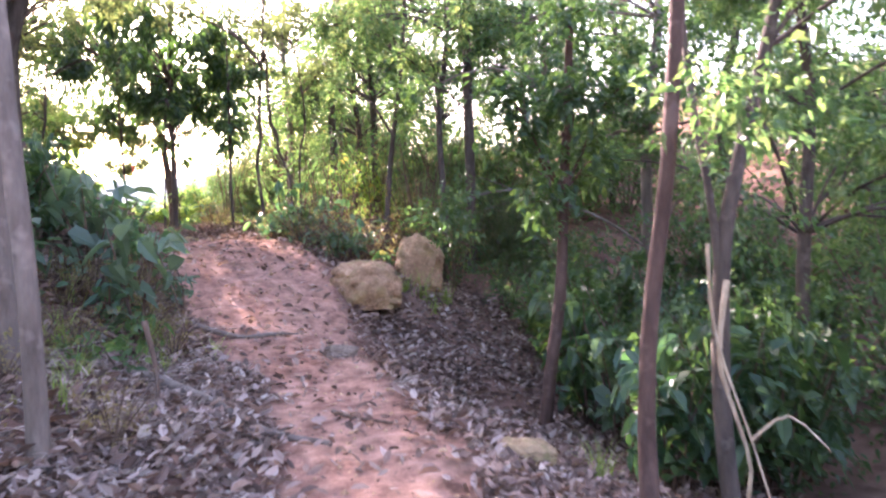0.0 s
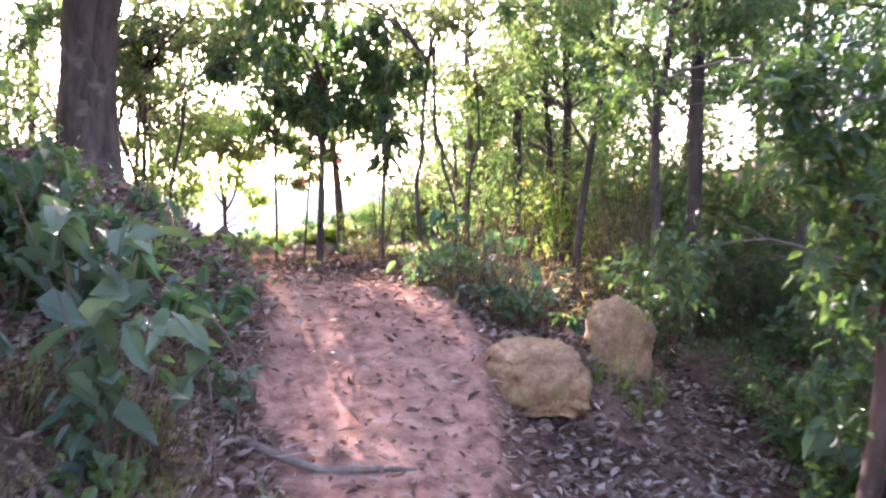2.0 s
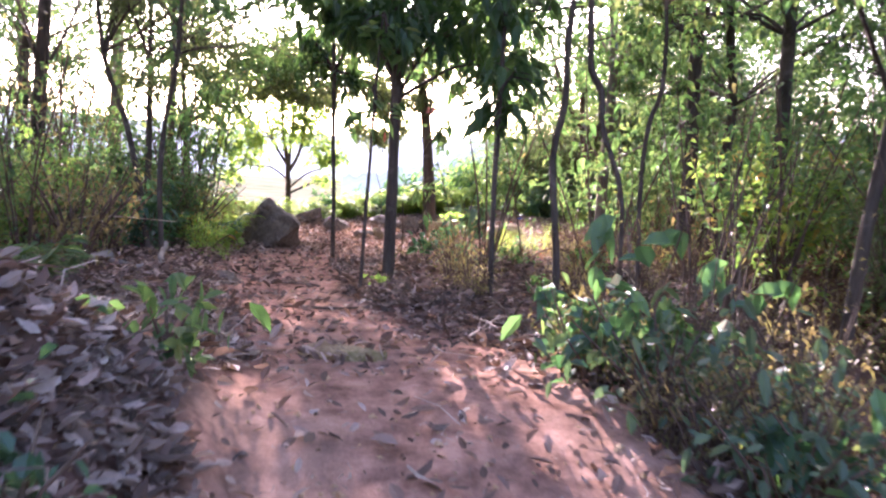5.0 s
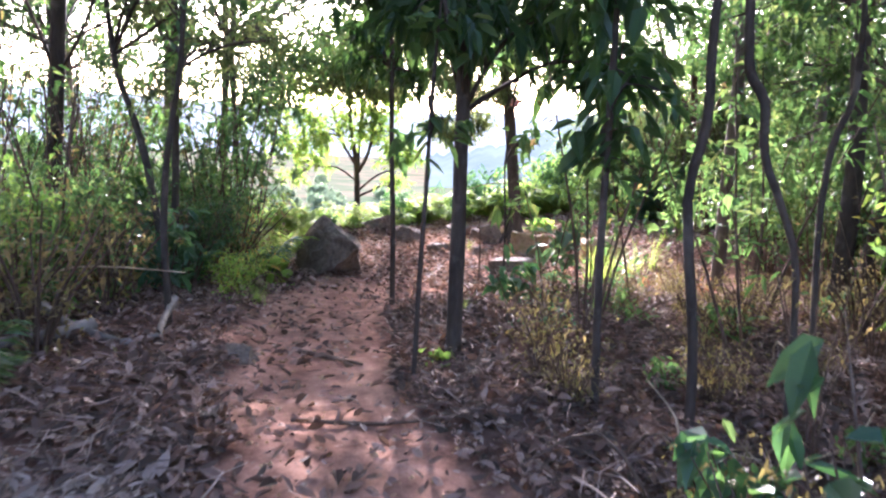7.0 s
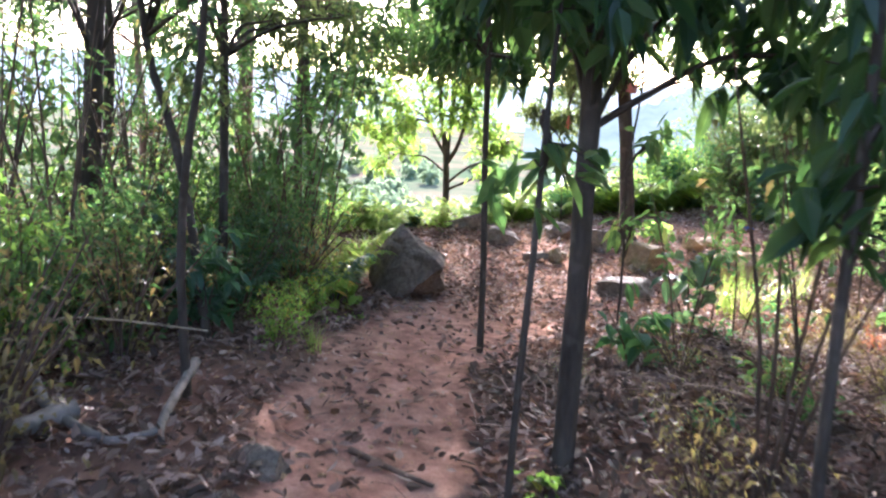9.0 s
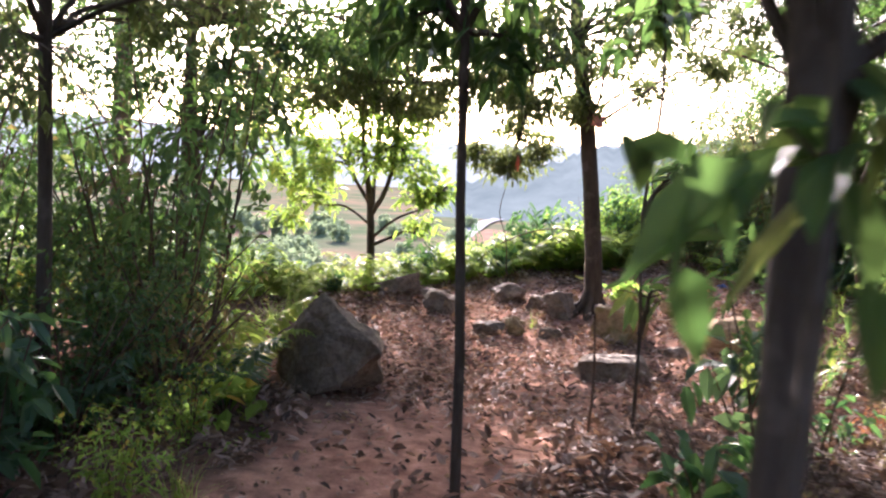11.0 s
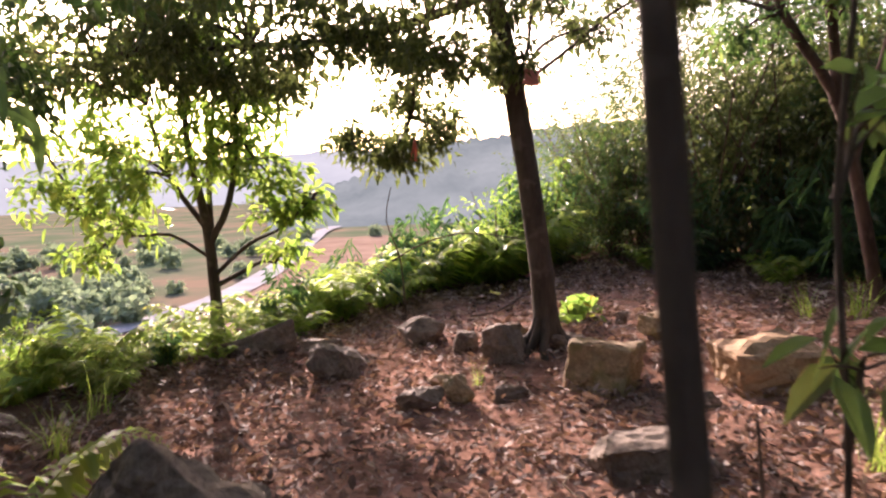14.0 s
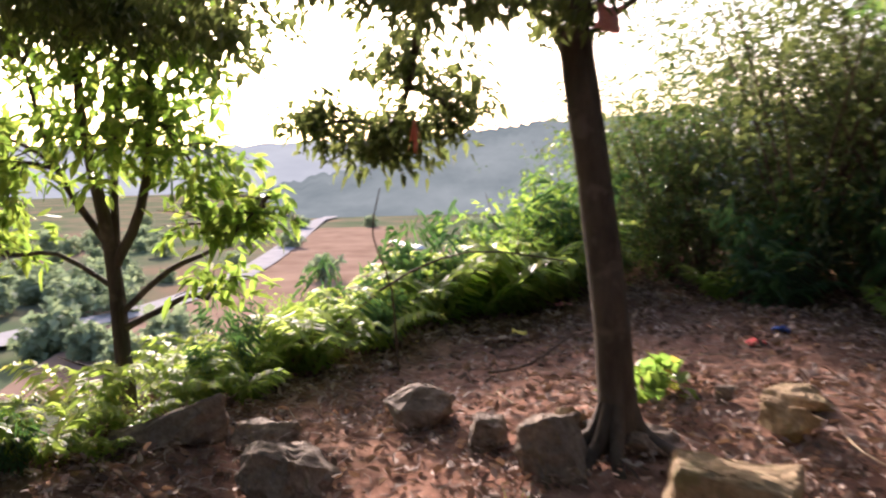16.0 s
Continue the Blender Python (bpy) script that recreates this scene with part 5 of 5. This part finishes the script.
# single plants that the walk passes
for src, x, y, s, tilt in ((TALLLEAF, -2.55, 7.1, .95, 0), (TALLLEAF, -3.05, 7.5, 1.0, 0), (TALLLEAF, -3.3, 6.7, .9, 0), (TALLLEAF, -2.55, 8.15, .45, 0), (SPARSE, -1.6, 12.4, .9, 0), (SPARSE, -2.1, 12.15, .9, 0), (PALEBUSH[0], -1.95, 11.75, 1.0, 0), (PALEBUSH[1], -1.45, 11.35, .9, 0), (BARE[0], -1.7, 11.6, .35, 0), (BARE[1], -1.4, 11.7, .35, 0), (DRY[1], -1.75, 11.5, .7, 0), (DRY[0], -1.35, 11.6, .8, 0), (RUSTY, -3.9, 18.6, .5, 0), (RUSTY, -3.3, 18.2, .55, 0),
                           (PALEBUSH[0], -1.2, 11.8, 1.0, 0), (TALLLEAF, 1.45, 8.3, 1.15, 0), (TALLLEAF, 2.1, 8.6, 1.3, 0), (SUNNY[0], -7.6, 25.4, 1.0, 0), (SUNNY[1], -7.1, 26.0, 1.15, 0), (DENSE[0], -6.8, 26.2, 1.1, 0), (FERN[0], -7.6, 25.0, 1.3, 0), (FERN[1], -7.1, 25.6, 1.3, 0),
                           (LARGE[0], -3.0, 8.5, .75, 0), (LARGE[1], -3.25, 8.1, .9, 0), (HERB[1], -2.75, 8.65, 1.3, 0), (HERB[1], -2.8, 7.2, 1.3, 0), (DRY[0], -2.6, 7.4, .55, 0), (DRY[1], -3.1, 7.1, .6, 0), (HERB[0], -2.5, 6.9, 1.0, 0), (DRY[0], -2.7, 6.4, .5, 0), (BROAD[0], -2.1, 12.3, .5, 0), (HERB[0], -2.4, 12.4, 1.4, 0), (LARGE[0], -2.3, 12.0, .7, 0), (LARGE[1], -4.7, 16.3, .7, 0), (TALLLEAF, -4.7, 17.7, .8, 0), (DENSE[0], -8.6, 16.9, 1.15, 0), (DENSE[1], -9.3, 17.3, 1.4, 0), (THIN, -8.1, 17.0, 1.1, 0), (THIN, -8.5, 17.4, 1.2, 0), (THIN, -7.9, 16.5, 1.0, 0), (BARE[0], -8.2, 16.7, 1.1, 0), (LARGE[1], -3.0, 8.8, .6, 0), (LARGE[1], -1.3, 11.5, .7, 0), (LARGE[0], -.7, 12.1, .7, 0),
                           (BROAD[1], -1.95, 12.0, .5, 0), (LARGE[0], -1.5, 12.4, .8, 0), (LARGE[1], -2.5, 12.8, .7, 0), (BARE[0], -1.8, 12.3, .5, 0), (BARE[1], -1.2, 12.6, .6, 0), (DRY[1], -2.2, 12.4, .7, 0), (DRY[0], -1.5, 12.0, .8, 0), (DRY[0], -2.4, 12.1, .6, 0), (DRY[1], -1.9, 11.6, .6, 0), (DENSE[1], -7.75, 15.6, .75, 0), (DENSE[0], -8.1, 16.3, .85, 0), (BROAD[0], -7.45, 15.0, .75, 0), (DENSE[2], -8.7, 16.9, .9, 0), (DENSE[1], -8.9, 16.0, 1.0, 0), (BROAD[1], -8.3, 15.3, .9, 0), (DENSE[0], -7.9, 14.5, .9, 0), (DENSE[1], -9.3, 17.4, .9, 0),
                           (HEART, -4.4, 14.2, .5, 0), (HEART, -6.4, 22.2, .9, 0), (HEART, -6.33, 22.4, .8, 0), (HEART, -7.4, 16.4, 1.0, 0), (SUNNY[1], -7.2, 15.9, .4, 0), (FERN[0], -7.9, 17.1, .8, 0),
                           (FERN[1], -8.2, 17.6, .9, 0), (THIN, -4.5, 16.7, .75, 0), (THIN, -4.3, 17.6, .8, 0), (THIN, -4.6, 18.1, .6, 0), (SUNNY[0], -6.75, 15.0, .4, 0)):
    plant(src, x, y, s, UG, .02, tilt)
for x, y, s in ((-1.35, 11.7, 1.0), (-1.5, 11.95, 1.1), (-.55, 10.75, .8), (-.35, 10.7, .9), (.85, 6.6, .9), (.95, 6.9, .9), (1.05, 5.3, .8), (-2.4, 6.9, .8), (-2.5, 5.9, .9), (-2.9, 6.6, 1.0), (-2.8, 7.47, 1.0), (-2.7, 7.6, .8), (-3.1, 7.2, .9), (-2.45, 7.3, .7), (-2.2, 6.6, .6), (-2.35, 5.3, .7), (-.75, 10.75, .7), (-.2, 10.6, .8), (-.05, 10.9, .9),
                (-4.65, 19.1, 1.2), (-4.75, 19.35, 1.1), (-4.5, 19.0, 1.25), (-4.55, 19.3, 1.1), (-4.3, 19.9, 1.1), (-4.15, 20.2, 1.2), (-4.35, 19.5, 1.0), (-4.4, 22.6, 1.0), (-4.1, 22.3, 1.1), (-2.1, 7.6, .7), (-6.6, 15.2, .6), (-6.75, 15.35, .6), (-4.8, 15.5, .6),
                (-7.0, 20.75, .4), (-9.3, 19.6, 1.0), (-9.0, 18.9, 1.0)):
    plant(GRASS[RS.randint(2)], x, y, s, "grass tufts", .01)
for src in SAMPLES:
    for o in (*src.children_recursive, src):
        bpy.data.objects.remove(o)

# scrub on the valley floor and slope
def scrub(name, label, spots, size, leaf, seed):
    rs = np.random.RandomState(seed)
    pos, way, ln = [], [], []
    for x, y in spots:
        k = size * (.6 + .8 * rs.rand())
        zz = ground_at(x, y)
        p, w, s, _, _ = cloud(rs, (x, y, zz + k * .75), (k, k, k * .8), 60, 4, k * .4, k * .3)
        pos.append(p), way.append(w), ln.append(s)
    V, F = small_leaves(np.concatenate(pos), np.concatenate(way), np.concatenate(ln), rs, .8, .2)
    return tagged(sheet(name, V, F, leaf), label, "scrub", kind="stuff")


rv = np.random.RandomState(77)
spots = [(-118 + rv.normal(0, 16), 150 + rv.normal(0, 18)) for _ in range(46)] + [(-84 + rv.normal(0, 5), 108 + rv.normal(0, 4)) for _ in range(7)] \
    + [(-62 + rv.normal(0, 6), 106 + rv.normal(0, 5)) for _ in range(8)] + [(-60 + rv.rand() * 80, 280 + rv.rand() * 130) for _ in range(90)] \
    + [(-170 + rv.normal(0, 30), 250 + rv.normal(0, 40)) for _ in range(50)] + [(-45 + rv.rand() * 40, 160 + rv.rand() * 120) for _ in range(60)]
scrub("valley_scrub", "green scrub with painted haze on the valley floor", spots, 3.2, LEAF_HAZE, 78)


# ---- leaf litter, sticks and roots ----
def litter(name, label, n, xr, yr, length, keep, seed, leaf=LEAF_DRY):
    rs = np.random.RandomState(seed)
    x, y = xr[0] + rs.rand(n) * (xr[1] - xr[0]), yr[0] + rs.rand(n) * (yr[1] - yr[0])
    h, t, v = land(x, y)
    clump = vnoise(x, y, .5, seed)
    ok = (rs.rand(n) < np.where(t > .5, keep, 1.0) * np.clip(.65 + .6 * clump, .1, 1)) & (v < .2)
    x, y, h = x[ok], y[ok], h[ok]
    m = len(x)
    a = rs.rand(m) * 2 * np.pi
    way = np.stack([np.cos(a), np.sin(a), rs.normal(0.1, .45, m)], 1)
    pos = np.stack([x, y, h + .014 + .045 * rs.rand(m)], 1)
    V, F = leaf_arrays(pos, way, length * (.45 + 1.0 * rs.rand(m)), rs, .42 if length > .04 else .6, .0, rs.normal(.25, .55, (m, 1)))
    return tagged(sheet(name, V, F, leaf), label, "leaf litter", kind="stuff")


def shreds(name, label, n, xr, yr, length, keep, seed, leaf=LEAF_DRY, lift=.03):
    """Thin curled strips, stalks and broken twigs lying loose on the ground."""
    rs = np.random.RandomState(seed)
    x, y = xr[0] + rs.rand(n) * (xr[1] - xr[0]), yr[0] + rs.rand(n) * (yr[1] - yr[0])
    h, t, v = land(x, y)
    ok = (rs.rand(n) < np.where(t > .5, keep, 1.0) * np.clip(.6 + .7 * vnoise(x, y, .4, seed), .1, 1)) & (v < .2)
    x, y, h = x[ok], y[ok], h[ok]
    m = len(x)
    a, bend = rs.rand(m) * 2 * np.pi, rs.normal(0, .7, m)
    L, W = length * (.3 + 1.2 * rs.rand(m) ** 1.6), .002 + .005 * rs.rand(m) ** 2
    rise = rs.normal(.15, .3, m)
    c = np.stack([x, y, h + .012 + lift * rs.rand(m)], 1)
    rows = []
    for f in (0, .5, 1):
        d = np.stack([np.cos(a + bend * f), np.sin(a + bend * f), rise * (1 - .5 * f)], 1)
        s = np.stack([-np.sin(a + bend * f), np.cos(a + bend * f), rs.normal(0, .5, m)], 1) * (W * (1 - .4 * f))[:, None]
        p = c + d * (L * f)[:, None]
        rows += [p + s, p - s]
    V = np.stack(rows, 1).reshape(-1, 3)
    o = np.arange(m)[:, None] * 6
    F = np.concatenate([o + np.array([[0, 1, 3, 2]]), o + np.array([[2, 3, 5, 4]])])
    return tagged(sheet(name, V, F, leaf), label, "leaf litter", kind="stuff")


litter("leaf_litter", "dry brown fallen leaves covering the forest floor", 60000, (-4.8, 2.6), (3.2, 12.5), .085, .08, 301)
litter("leaf_litter", "dry brown fallen leaves covering the forest floor", 38000, (-8.5, -1.0), (11.6, 18.5), .07, .2, 302)
litter("leaf_litter", "dry brown fallen leaves scattered over the clearing", 42000, (-9.8, -3.4), (17.5, 26.5), .062, .8, 303)
litter("leaf_litter", "brown leaf crumbs on the trodden trail", 15000, (-7.5, .5), (3.0, 19.5), .036, .5, 304)
litter("leaf_litter", "pale dry leaves heaped on the earth bank", 12000, (-5.0, -2.6), (7.6, 11.8), .075, .02, 305, LEAF_ASHEN)
litter("leaf_litter", "pale dry leaves beside the start of the trail", 9000, (-4.2, -1.2), (3.6, 8.2), .075, .05, 309, LEAF_ASHEN)
litter("leaf_litter", "pale dry leaves on the slope below the boulders", 5000, (-.9, 1.6), (5.0, 11.5), .085, .05, 310, LEAF_ASHEN)
shreds("twig_litter", "thin dry stalks and twigs among fallen leaves", 26000, (-9.8, -3.4), (17.2, 26.0), .11, .9, 306)
shreds("twig_litter", "thin dry stalks and twigs on the earth bank", 9000, (-5.0, -1.8), (4.5, 12.2), .22, .05, 307, LEAF_ASHEN, .09)
shreds("twig_litter", "dark tangle of dry stalks beside the trail", 9000, (-5.6, -1.4), (11.8, 18.0), .22, .05, 311, LEAF_DRY, .12)
litter("leaf_litter", "dark brown leaves beside the trail", 14000, (-5.6, -1.4), (11.8, 18.0), .08, .05, 312, LEAF_BROWN)
shreds("twig_litter", "thin dry stalks and twigs along the trail", 14000, (-8.5, 2.0), (3.2, 18.0), .12, .3, 308)


def crumbs(name, label, n, xr, yr, seed, mat):
    """Small angular stones and clods, joined."""
    rs = np.random.RandomState(seed)
    x, y = xr[0] + rs.rand(n) * (xr[1] - xr[0]), yr[0] + rs.rand(n) * (yr[1] - yr[0])
    h, t, v = land(x, y)
    ok = v < .1
    x, y, h = x[ok], y[ok], h[ok]
    m = len(x)
    s = (.006 + .02 * rs.rand(m) ** 4)[:, None, None]
    oct6 = np.array([[1, 0, 0], [-1, 0, 0], [0, 1, 0], [0, -1, 0], [0, 0, .7], [0, 0, -.7]], float)
    V = oct6[None] * s * (.6 + .8 * rs.rand(m, 6, 1)) + np.stack([x, y, h + .003], 1)[:, None, :]
    f = np.array([[0, 2, 4], [2, 1, 4], [1, 3, 4], [3, 0, 4], [2, 0, 5], [1, 2, 5], [3, 1, 5], [0, 3, 5]])
    F = (np.arange(m)[:, None, None] * 6 + f[None]).reshape(-1, 3)
    return tagged(sheet(name, V.reshape(-1, 3), F, mat), label, "gravel", kind="stuff")


crumbs("trail_gravel", "small reddish stones and clods on the trail", 9000, (-8, 1), (3, 22), 311, STONE_ORANGE)


def stick(points, r, mat, label, name="fallen_branch", lift=0.0, group=""):
    """A branch or root that follows the ground through plan points (x, y, height over the ground)."""
    pts = [(x, y, ground_at(x, y) + z) for x, y, z in points]
    o = np.array(pts[0])
    root_ob = tubes(name, [([tuple(np.array(p) - o) for p in pts], np.linspace(r, r * .45, len(pts)))], mat, None, 7, .12, int(abs(points[0][0] * 100)))
    root_ob.location = pts[0]
    return tagged(root_ob, label, "branch" if "branch" in name or "stick" in name else "root", group)


stick([(-2.3, 6.3, .03), (-1.8, 6.1, .05), (-1.35, 5.75, .04), (-.95, 5.6, .0)], .045, BARK_GREY, "brown tree root crossing the trail edge", "tree_root")
stick([(-2.5, 8.1, .03), (-2.05, 8.2, .015), (-1.75, 8.3, .02), (-1.45, 8.45, -.02)], .03, BARK_GREY, "brown tree root across the trail", "tree_root")
stick([(-2.9, 6.9, .2), (-2.3, 6.6, .06), (-2.0, 6.0, .02)], .022, TWIG_BROWN, "fallen stick in the leaf litter", "fallen_stick")
stick([(-2.1, 5.9, .5), (-2.02, 5.85, .22), (-2.0, 5.8, -.03)], .02, TWIG_BROWN, "upright dead stick stump", "fallen_stick")
stick([(-1.0, 6.2, .02), (-.8, 6.05, .02), (-.6, 6.0, .02)], .016, TWIG_BROWN, "short stick on the trail", "fallen_stick")
stick([(-2.7, 8.0, .55), (-2.45, 7.7, .3), (-2.2, 7.3, .0)], .009, TWIG_BROWN, "leaning dead stick in the undergrowth", "fallen_stick")
stick([(-2.78, 8.3, .42), (-2.62, 8.22, .46), (-2.5, 8.12, .3), (-2.5, 8.05, -.03)], .011, TWIG_BROWN, "bent pale stump of a cut sapling", "fallen_stick")
stick([(1.62, 6.2, 1.7), (1.55, 6.15, 1.2), (1.62, 6.1, .9), (1.75, 6.1, .5), (1.7, 6.15, -.05)], .022, TWIG_PALE, "split pale dead branch leaning on a tree", "fallen_branch")
stick([(1.45, 6.1, 1.9), (1.5, 6.1, 1.35), (1.72, 6.05, .75), (1.9, 6.0, .2)], .014, TWIG_PALE, "thin pale dead branch beside a tree", "fallen_branch")
stick([(1.75, 6.1, .7), (1.95, 6.0, .95), (2.2, 5.95, .75)], .012, TWIG_PALE, "thin pale broken twig", "fallen_stick")
stick([(-7.25, 13.5, .2), (-6.85, 13.38, .12), (-6.5, 13.24, .07), (-6.1, 13.26, .03), (-5.98, 13.42, .05)], .036, BARK_PALE, "grey crooked fallen branch beside the trail", "fallen_branch")
stick([(-6.42, 13.3, .06), (-6.43, 12.95, .06), (-6.5, 12.4, .06)], .06, BARK_PALE, "short grey log beside the trail", "fallen_branch")
stick([(-6.45, 14.05, .16), (-6.3, 13.8, .1), (-6.05, 13.5, .05), (-5.95, 13.42, .0)], .032, BARK_PALE, "curved grey root beside the trail", "tree_root")
stick([(-7.6, 13.9, .02), (-7.3, 13.7, .3), (-6.9, 13.7, .42), (-6.3, 14.0, .4)], .01, TWIG_PALE, "thin arching pale twig in the thicket", "fallen_stick")
stick([(-5.56, 17.61, -.03), (-5.55, 17.61, .4), (-5.57, 17.6, .78)], .011, TWIG_BROWN, "upright dead stem beside the trail", "fallen_stick")
stick([(-5.4, 14.1, .02), (-5.0, 14.0, .02), (-4.85, 14.0, .01)], .018, TWIG_BROWN, "thin root crossing the trail", "tree_root")
stick([(-4.6, 12.9, .02), (-4.2, 13.1, .02), (-3.9, 13.3, .03), (-3.6, 13.35, .02)], .013, TWIG_BROWN, "dark root crossing the trail", "tree_root")
stick([(-7.5, 23.0, .03), (-7.2, 23.1, .05), (-6.9, 23.5, .16), (-6.6, 23.8, .06)], .012, TWIG_BROWN, "thin fallen branch on the clearing", "fallen_branch")
stick([(-8.9, 23.0, .0), (-8.4, 23.3, .55), (-7.8, 23.9, .75), (-7.0, 24.3, .6)], .012, TWIG_BROWN, "arching bare twig at the rim", "fallen_stick")
stick([(-8.2, 23.1, 0), (-8.25, 23.15, .6), (-8.4, 23.2, 1.0), (-8.35, 23.25, 1.35)], .01, TWIG_BROWN, "thin hanging vine at the rim", "vine_stick")
rt = np.random.RandomState(91)
for k in range(46):
    x, y = (-3.2 + 1.8 * rt.rand(), 12.2 + 4 * rt.rand()) if k < 20 else ((-6.5 - 2.2 * rt.rand(), 12.6 + 3 * rt.rand()) if k < 32 else (-8.6 + 4 * rt.rand(), 19.2 + 5 * rt.rand()))
    a, L = rt.rand() * 6.28, .3 + .5 * rt.rand()
    hi = .3 if k < 32 else .06
    stick([(x, y, .01), (x + math.cos(a) * L * .5, y + math.sin(a) * L * .5, .03 + hi * rt.rand()), (x + math.cos(a + .4) * L, y + math.sin(a + .4) * L, .02 + hi * rt.rand())], .004 + .007 * rt.rand(),
          (TWIG_BROWN, TWIG_PALE)[k % 3 == 0], "dry twig on the forest floor", "fallen_stick", group="dry twigs")


# ---- small left-behind things ----
def scrap(name, x, y, z, size, mat, label, seed, lying=True):
    """A crumpled piece of cloth, paper or plastic."""
    rs = np.random.RandomState(seed)
    n = 6
    u, v = np.meshgrid(np.linspace(-.5, .5, n), np.linspace(-.5, .5, n))
    w = rs.normal(0, .12, (n, n))
    V = np.stack([u * size[0], v * size[1], w * min(size)], -1).reshape(-1, 3)
    k = (np.arange(n - 1)[:, None] * n + np.arange(n - 1)[None, :]).ravel()
    ob = sheet(name, V, np.stack([k, k + 1, k + n + 1, k + n], 1), mat, None, True)
    so = ob.modifiers.new("thickness", "SOLIDIFY")
    so.thickness = .004
    ob.matrix_world = pose(x, y, z, 0 if lying else 85, 10, rs.rand() * 90)
    return tagged(ob, label, "litter")


scrap("cloth_scrap", -6.62, 21.36, 3.0, (.13, .12), PLASTIC_PINK, "faded pink cloth scrap tied to a tree trunk", 401, False)
scrap("food_wrapper", -5.6, 23.6, ground_at(-5.6, 23.6) + .02, (.2, .14), PLASTIC_RED, "crumpled red plastic wrapper on the ground", 402)
scrap("food_wrapper", -5.4, 23.75, ground_at(-5.4, 23.75) + .02, (.14, .12), PLASTIC_BLUE, "crumpled blue plastic wrapper on the ground", 403)
scrap("cloth_scrap", -7.1, 25.1, ground_at(-7.1, 25.1) + .03, (.18, .14), PLASTIC_PINK, "pink cloth scrap under the ferns", 404)
scrap("paper_scrap", -7.4, 24.0, ground_at(-7.4, 24.0) + .1, (.12, .1), YELLOW, "crumpled yellow paper beside a dry sheath", 405)
scrap("bark_sheath", -7.55, 23.92, ground_at(-7.55, 23.92) + .05, (.3, .16), SHEATH, "curled dry tan leaf sheath on the ground", 406)

tassel = base("hanging_tassel", -7.72, 21.95, 2.6, "faded red ribbon tassel hanging from a bough", "ribbon")
for k in range(10):
    aa = k * .63
    rows = []
    for f in np.linspace(0, 1, 5):
        r_ = .004 + .05 * f * (.5 + .5 * math.sin(k * 1.7)) - .012 * f * f
        px, py, pz = r_ * math.cos(aa), r_ * math.sin(aa), -.19 * f * (.8 + .2 * math.cos(k * 2.3))
        w = .007
        rows += [(px - math.sin(aa) * w, py + math.cos(aa) * w, pz), (px + math.sin(aa) * w, py - math.cos(aa) * w, pz)]
    strip = sheet("ribbon_strand", rows, [(q_ * 2, q_ * 2 + 1, q_ * 2 + 3, q_ * 2 + 2) for q_ in range(4)], RIBBON, tassel, True)
    thick = strip.modifiers.new("thickness", "SOLIDIFY")
    thick.thickness = .001

for k in range(3):
    bm = bmesh.new()
    n = 8
    L, R = 8.0, 1.5
    ring = []
    for t in (0, L):
        ring.append([bm.verts.new((math.cos(math.pi * i / n) * R, t, math.sin(math.pi * i / n) * R * .8)) for i in range(n + 1)])
    for i in range(n):
        bm.faces.new((ring[0][i], ring[0][i + 1], ring[1][i + 1], ring[1][i]))
    for r_ in ring:
        bm.faces.new(r_)
    ob = part("grow_tunnel", bm, SHEET_WHITE)
    ob.matrix_world = pose(-77 + k * 4.8, 262 - k * 6, ground_at(-77 + k * 4.8, 262 - k * 6) - .05, 0, 0, 40)
    tagged(ob, "white sheeted growing tunnel on the valley floor", "greenhouse", "growing tunnels")
